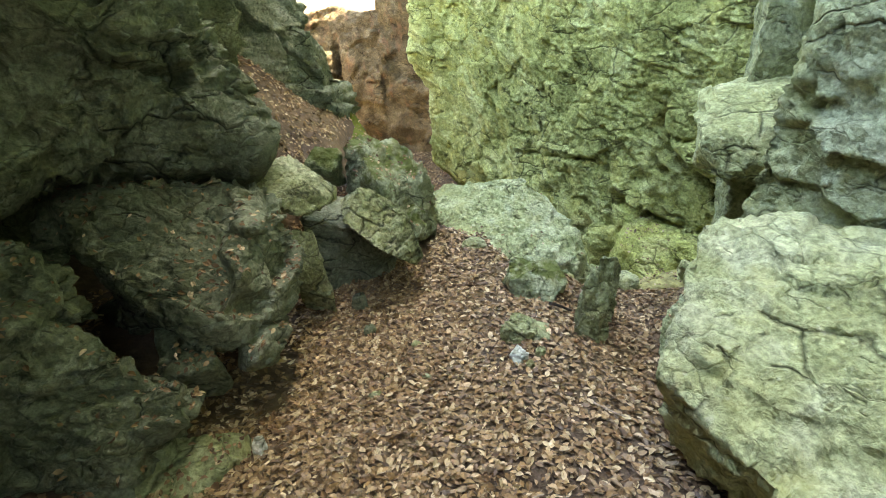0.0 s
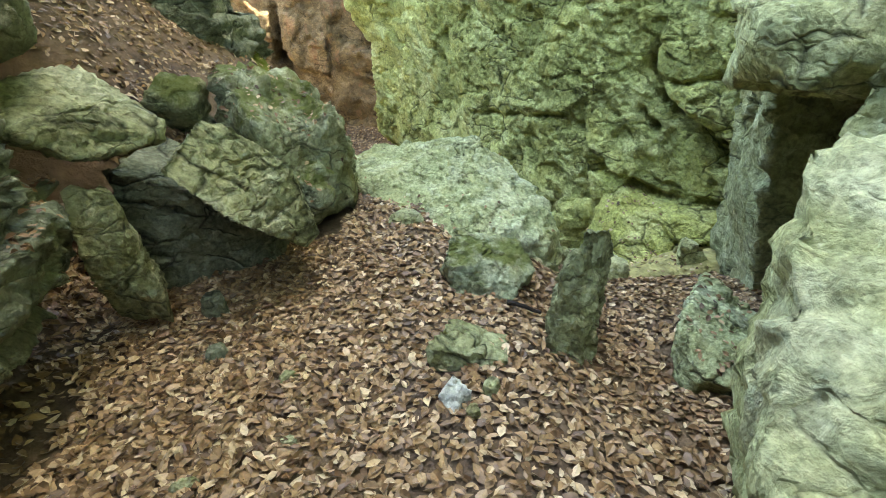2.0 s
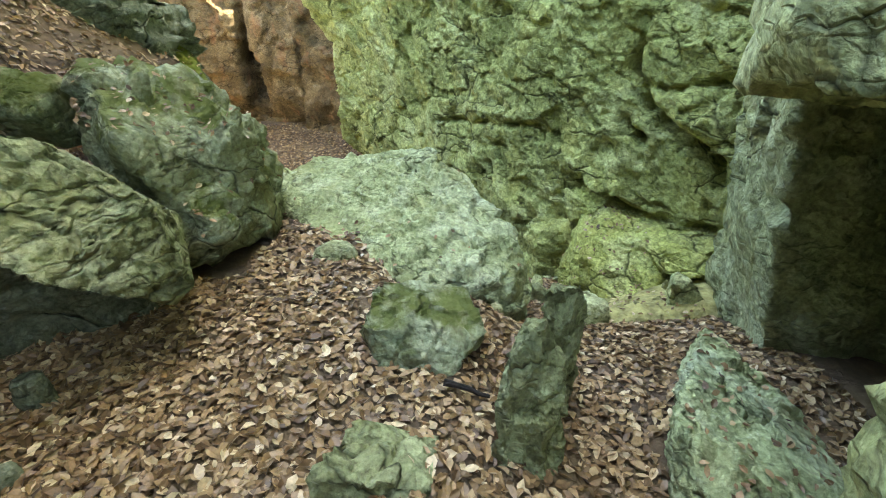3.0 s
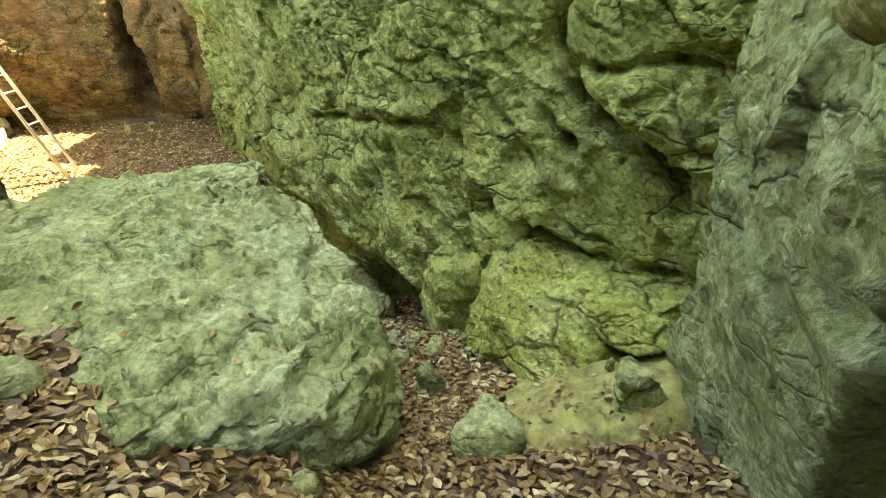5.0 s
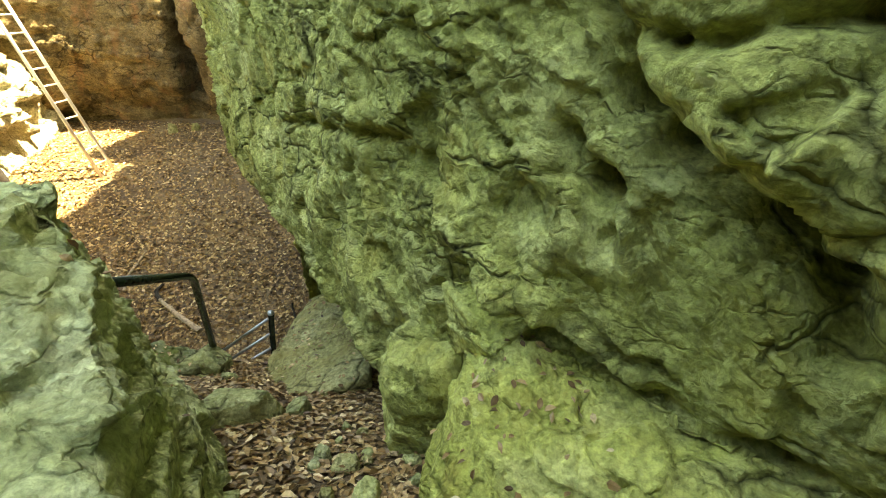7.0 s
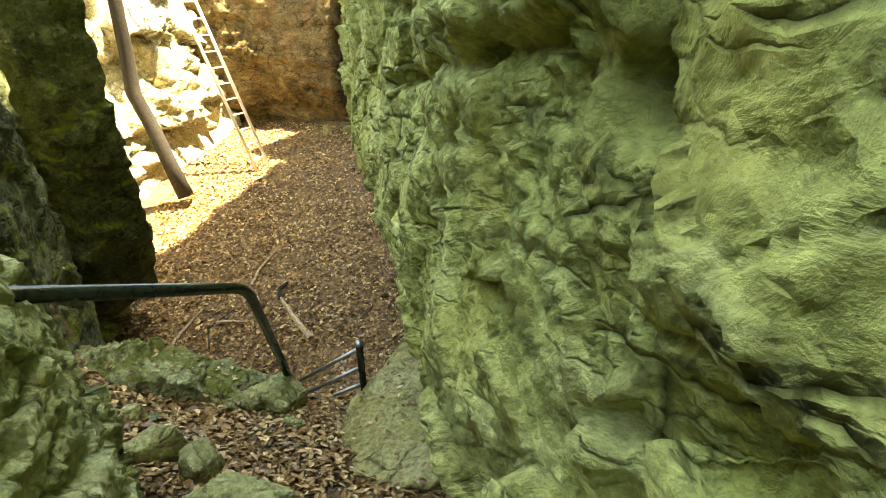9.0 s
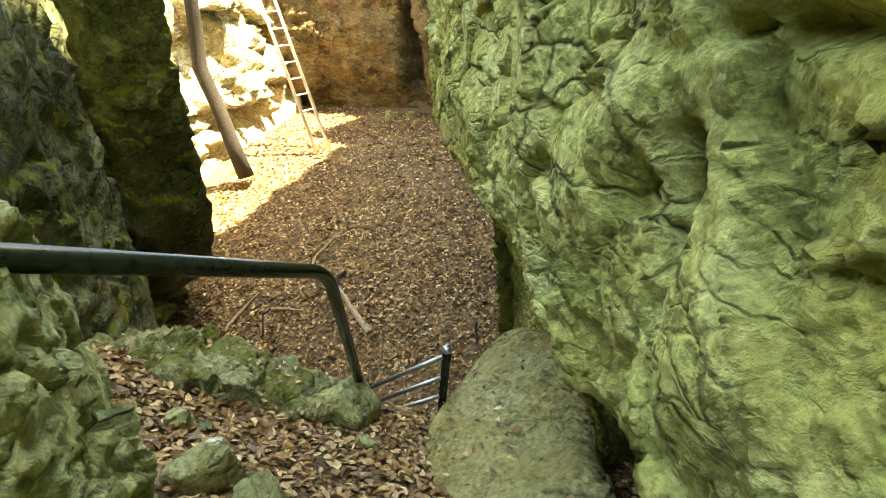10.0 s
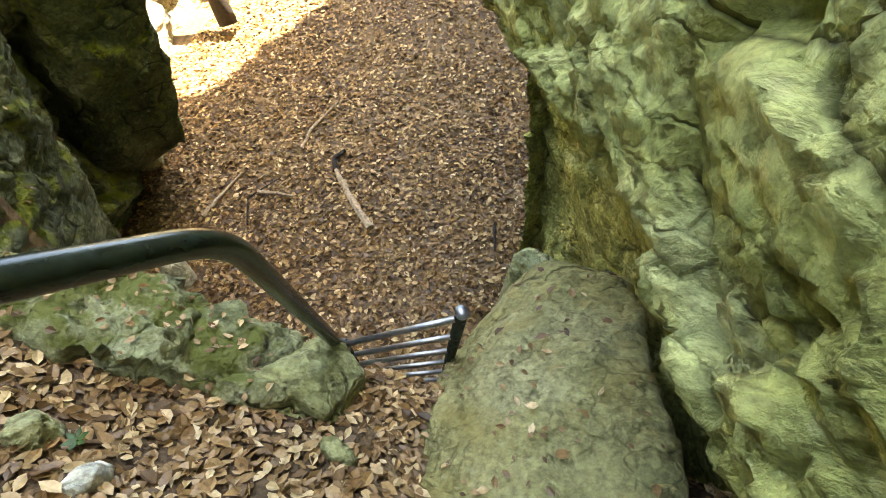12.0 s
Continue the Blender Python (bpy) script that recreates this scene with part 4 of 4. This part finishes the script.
_rnd = random.Random(8)
PEBBLES = [(_rnd.uniform(1.42, 1.9), _rnd.uniform(4.5, 5.6), _rnd.uniform(0.05, 0.12), _rnd.uniform(0.04, 0.09), _rnd.uniform(0.04, 0.08), _rnd.uniform(0, 3), ROCK_SAND if k % 2 else ROCK_GREY, "small pebble among the gully leaves") for k in range(12)]
PEBBLES += [(_rnd.uniform(2.0, 2.5), _rnd.uniform(3.8, 4.25), _rnd.uniform(0.04, 0.07), _rnd.uniform(0.03, 0.06), 0.05, _rnd.uniform(0, 3), ROCK_SAND, "small pebble on the sandy bank") for k in range(7)]
for x, y, w, d, h, turn, mat, label in [
        (0.9, 5.72, 0.55, 0.3, 0.2, 0.3, ROCK_GREY, "dark grey bedrock hump in the gully leaves"), (1.2, 5.84, 0.2, 0.14, 0.1, 0.9, ROCK_GREY, "grey stone among gully leaves"),
        (1.58, 5.17, 0.16, 0.12, 0.08, 0.2, ROCK_SAND, "small sandy stone in the gully"), (1.69, 4.95, 0.18, 0.12, 0.09, 1.2, ROCK_PALE, "small pale stone in the gully"),
        (1.43, 4.8, 0.22, 0.16, 0.1, 0.5, ROCK_GREY, "grey stone beside the slab"), (1.86, 5.2, 0.12, 0.1, 0.08, 0.1, ROCK_PALE, "small pale stone under the cliff"),
        (0.2, 6.0, 0.3, 0.2, 0.14, 0.7, ROCK_GREY, "grey stone at the foot of the slab"), (0.5, 5.95, 0.24, 0.2, 0.16, 2.0, ROCK_GREY, "pale grey stone at the foot of the slab"),
        (0.5, 6.57, 0.18, 0.09, 0.06, -0.2, ROCK_GREY, "flat grey stone near the ladder head"), (-0.15, 6.2, 0.14, 0.12, 0.08, 0.4, ROCK_GREY, "grey stone among dry leaves"),
        (0.05, 6.18, 0.12, 0.1, 0.06, 1.4, ROCK_WHITE, "pale stone among dry leaves"), (-2.33, 7.9, 0.34, 0.26, 0.3, 0.3, ROCK_WHITE, "white limestone lump under the ledge"),
        (-3.58, 14.9, 0.24, 0.2, 0.24, 0.3, ROCK_SAND, "pale stone lying below the brown cliff"), (-3.15, 15.1, 0.26, 0.2, 0.16, 1.0, ROCK_SAND, "small stone lying below the brown cliff"),
        (-0.28, 2.54, 0.09, 0.05, 0.03, 0.6, ROCK_GREY, "blue-grey stone chip in the leaves"), (-0.75, 3.05, 0.14, 0.1, 0.16, 0.2, ROCK_SHADED, "dark stone in the hollow"),
        (-0.5, 2.05, 0.1, 0.07, 0.03, 0.6, ROCK_GREY, "blue-grey stone chip among leaves"), (-0.2, 2.2, 0.08, 0.06, 0.03, 0.1, ROCK_GREY, "grey stone chip among leaves"), (-0.62, 2.7, 0.1, 0.08, 0.07, 0.3, ROCK_SHADED, "dark stone near the hollow"),
        (1.05, 3.7, 0.12, 0.09, 0.05, 0.4, ROCK_SAND, "sandy stone beside the standing slab"), (0.46, 2.27, 0.07, 0.06, 0.05, 0.2, ROCK_SAND, "pebble beside the white stone"), (0.55, 2.4, 0.1, 0.07, 0.06, 1.0, ROCK_GREY, "pebble beside the stone block"),
        (-1.02, 1.62, 0.1, 0.16, 0.1, 0.4, ROCK_WHITE, "white stone chip beside the half-buried stone"), (0.2, 4.05, 0.3, 0.2, 0.07, 0.2, ROCK_GREY, "flat grey stone in the path"),
        (0.66, 8.85, 0.5, 0.4, 0.5, 0.5, ROCK_GREY, "greenish block at the foot of the cliff"), (1.13, 7.85, 0.3, 0.3, 0.25, 1.1, ROCK_SAND, "sandy stone wedged under the cliff"),
        *PEBBLES]:
    z = -3.1 if label.startswith("sandy stone w") else -4.12 if label.startswith("greenish block") else -1.2 if label.endswith("sandy bank") else float(ground_height(np.array([x]), np.array([y]))[0])
    small_stone(x, y, z, w, d, h, turn, mat, label, 200 + int(100 * (x + 5)) % 97 + int(37 * y))


def stick(points, radius, mat, label, seed):
    pts = []
    for a, b in zip(points, points[1:]):
        for k in range(4):
            f = k / 4
            pts.append([a[i] * (1 - f) + b[i] * f for i in (0, 1)])
    pts.append(points[-1])
    rnd = random.Random(seed)
    line = [(x + rnd.uniform(-1, 1) * 0.008, y + rnd.uniform(-1, 1) * 0.008, float(ground_height(np.array([x]), np.array([y]))[0]) + 0.035 + rnd.uniform(0, 0.012)) for x, y in pts]
    bm = tube(line, radius, 7, 0.55, 0.15, seed)
    me = bpy.data.meshes.new("stick")
    bm.to_mesh(me)
    bm.free()
    me.materials.append(mat)
    tagged(new("stick", me), label, "stick", "fallen sticks")


stick([(-2.35, 9.86), (-2.45, 10.19), (-2.42, 10.78)], 0.022, DEADWOOD, "pale bare stick lying on leaves", 1)
stick([(-1.03, 9.12), (-1.5, 9.46), (-1.8, 9.72)], 0.042, DEADWOOD, "thick weathered branch lying on leaves", 2)
stick([(-1.78, 9.7), (-1.9, 9.85), (-1.85, 10.02)], 0.035, BARK, "dark bent end of a broken branch", 3)
stick([(-2.4, 9.13), (-2.01, 9.21)], 0.025, DEADWOOD, "short pale stick on leaves", 4)
stick([(-2.71, 8.6), (-2.75, 8.85), (-2.77, 9.31)], 0.022, DEADWOOD, "grey stick beside the pillar", 5)
stick([(0.11, 9.61), (0.22, 9.3)], 0.016, BARK, "thin dark twig on leaves", 6)
stick([(-2.2, 8.7), (-2.45, 9.0), (-2.3, 9.4)], 0.012, BARK, "thin dark twig on leaves", 7)
stick([(-1.45, 3.62), (-1.75, 3.5), (-2.1, 3.42)], 0.03, DEADWOOD, "pale fallen branch under the outcrop", 8)

stick([(0.72, 2.98), (0.88, 2.93)], 0.014, BARK, "short dark stick beside the standing slab", 9)
stick([(0.2, 1.2), (0.34, 1.28)], 0.006, DEADWOOD, "thin dry twig on the path", 10)
stick([(0.75, 1.9), (0.9, 1.78)], 0.006, DEADWOOD, "thin dry twig on the path", 11)

seedling = new("seedling")
seedling.location = (-0.05, 6.24, float(ground_height(np.array([-0.05]), np.array([6.24]))[0]))
tagged(seedling, "tiny green seedling growing through dry leaves", "plant")
into(part("stem", tube([seedling.location, seedling.location + Vector((0.005, 0.0, 0.05))], 0.003, 6), FRESH_GREEN, seedling), seedling)
for k in range(6):
    a = k * 1.05
    tip, base = Vector((math.cos(a), math.sin(a), 0.25)) * 0.035, seedling.location + Vector((0, 0, 0.045))
    wide = Vector((-math.sin(a), math.cos(a), 0)) * 0.009
    bm = bmesh.new()
    vs = [bm.verts.new(base + o) for o in (Vector((0, 0, 0)), tip * 0.5 + wide, tip, tip * 0.5 - wide, tip * 0.5 + Vector((0, 0, -0.006)))]
    for f in ((0, 4, 1), (1, 4, 2), (2, 4, 3), (3, 4, 0)):
        bm.faces.new([vs[q] for q in f])
    into(part("leaf", bm, FRESH_GREEN, seedling), seedling)


# ---- leaf litter ----
def leaf_litter(name, areas, mat, label, seed, size=0.055, surfaces=SURFACES):
    """Dry beech leaves, ovate, folded along the midrib, lying where the rays from above meet ground or ledges."""
    from mathutils.bvhtree import BVHTree
    trees = [(BVHTree.FromPolygons(p.tolist(), f.tolist()), share) for p, f, share in surfaces]
    rng = np.random.default_rng(seed)
    outline = np.array([[-0.5, 0, 0], [-0.22, 0.27, 1], [0.14, 0.29, 1], [0.55, 0, 0], [0.14, -0.29, 1], [-0.22, -0.27, 1], [0.0, 0, 0]])
    tris = np.array([[0, 6, 1], [1, 6, 2], [2, 6, 3], [3, 6, 4], [4, 6, 5], [5, 6, 0]])
    verts, faces = [], []
    count = 0
    for x0, x1, y0, y1, start, density in areas:
        for _ in range(int((x1 - x0) * (y1 - y0) * density)):
            x, y = rng.uniform(x0, x1), rng.uniform(y0, y1)
            best, share, nrm, scrap = None, 0, None, 1.0
            for which, (tree, sh) in enumerate(trees):
                place, normal, _i, _d = tree.ray_cast(Vector((x, y, start)), Vector((0, 0, -1)))
                if place is not None and (best is None or place.z > best.z):
                    best, share, nrm, scrap = place, sh, normal, 0.7 if which else 1.0
            if best is None or abs(nrm.z) < 0.6 or rng.random() > share:
                continue
            nrm = nrm if nrm.z > 0 else -nrm
            k = size * scrap * rng.uniform(0.6, 1.3)
            fold, curl = rng.uniform(-0.1, 0.28), rng.uniform(-0.2, 0.25)
            q = outline * np.array([1, rng.uniform(0.75, 1.1), fold])
            q[:, 2] += curl * q[:, 0] ** 2 * 2 + rng.normal(0, 0.03, 7)
            tilt = Vector((nrm.x + rng.normal(0, 0.26), nrm.y + rng.normal(0, 0.26), nrm.z)).normalized()
            m = tilt.to_track_quat("Z", "Y").to_matrix() @ Matrix.Rotation(rng.uniform(0, math.tau), 3, "Z")
            verts.append((q * k) @ np.array(m).T + np.array(best) + np.array([0, 0, rng.uniform(0.002, 0.022)]))
            faces.append(tris + 7 * count)
            count += 1
    ob = new(name, mesh_of(name, np.concatenate(verts), np.concatenate(faces), mat, smooth=False))
    return tagged(ob, label, "leaf litter", kind="stuff")


leaf_litter("leaf_litter", [(-1.4, 2.4, -0.6, 4.4, 0.35, 1900), (-2.6, 0.2, 1.0, 6.8, 1.0, 700), (-1.7, -0.3, 0.9, 3.9, -0.25, 1200), (0.9, 2.4, 3.8, 7.2, -0.4, 2000), (-1.2, 1.0, 5.6, 7.2, -1.5, 2000)], LEAVES,
            "dry brown beech leaves covering the path", 5, 0.046)
leaf_litter("leaf_litter", [(-5.4, 1.2, 6.8, 12.0, -2.2, 1100), (-6.2, 0.5, 12.0, 15.6, -2.2, 600)], LEAVES_RED, "rust-brown beech leaves covering the pit floor", 6, 0.06)
leaf_litter("leaf_litter", [(-1.7, -0.5, 0.9, 3.7, 0.3, 1100)], LEAVES, "dry brown leaves drifted under the overhanging boulders", 7, 0.046, SURFACES[:1])
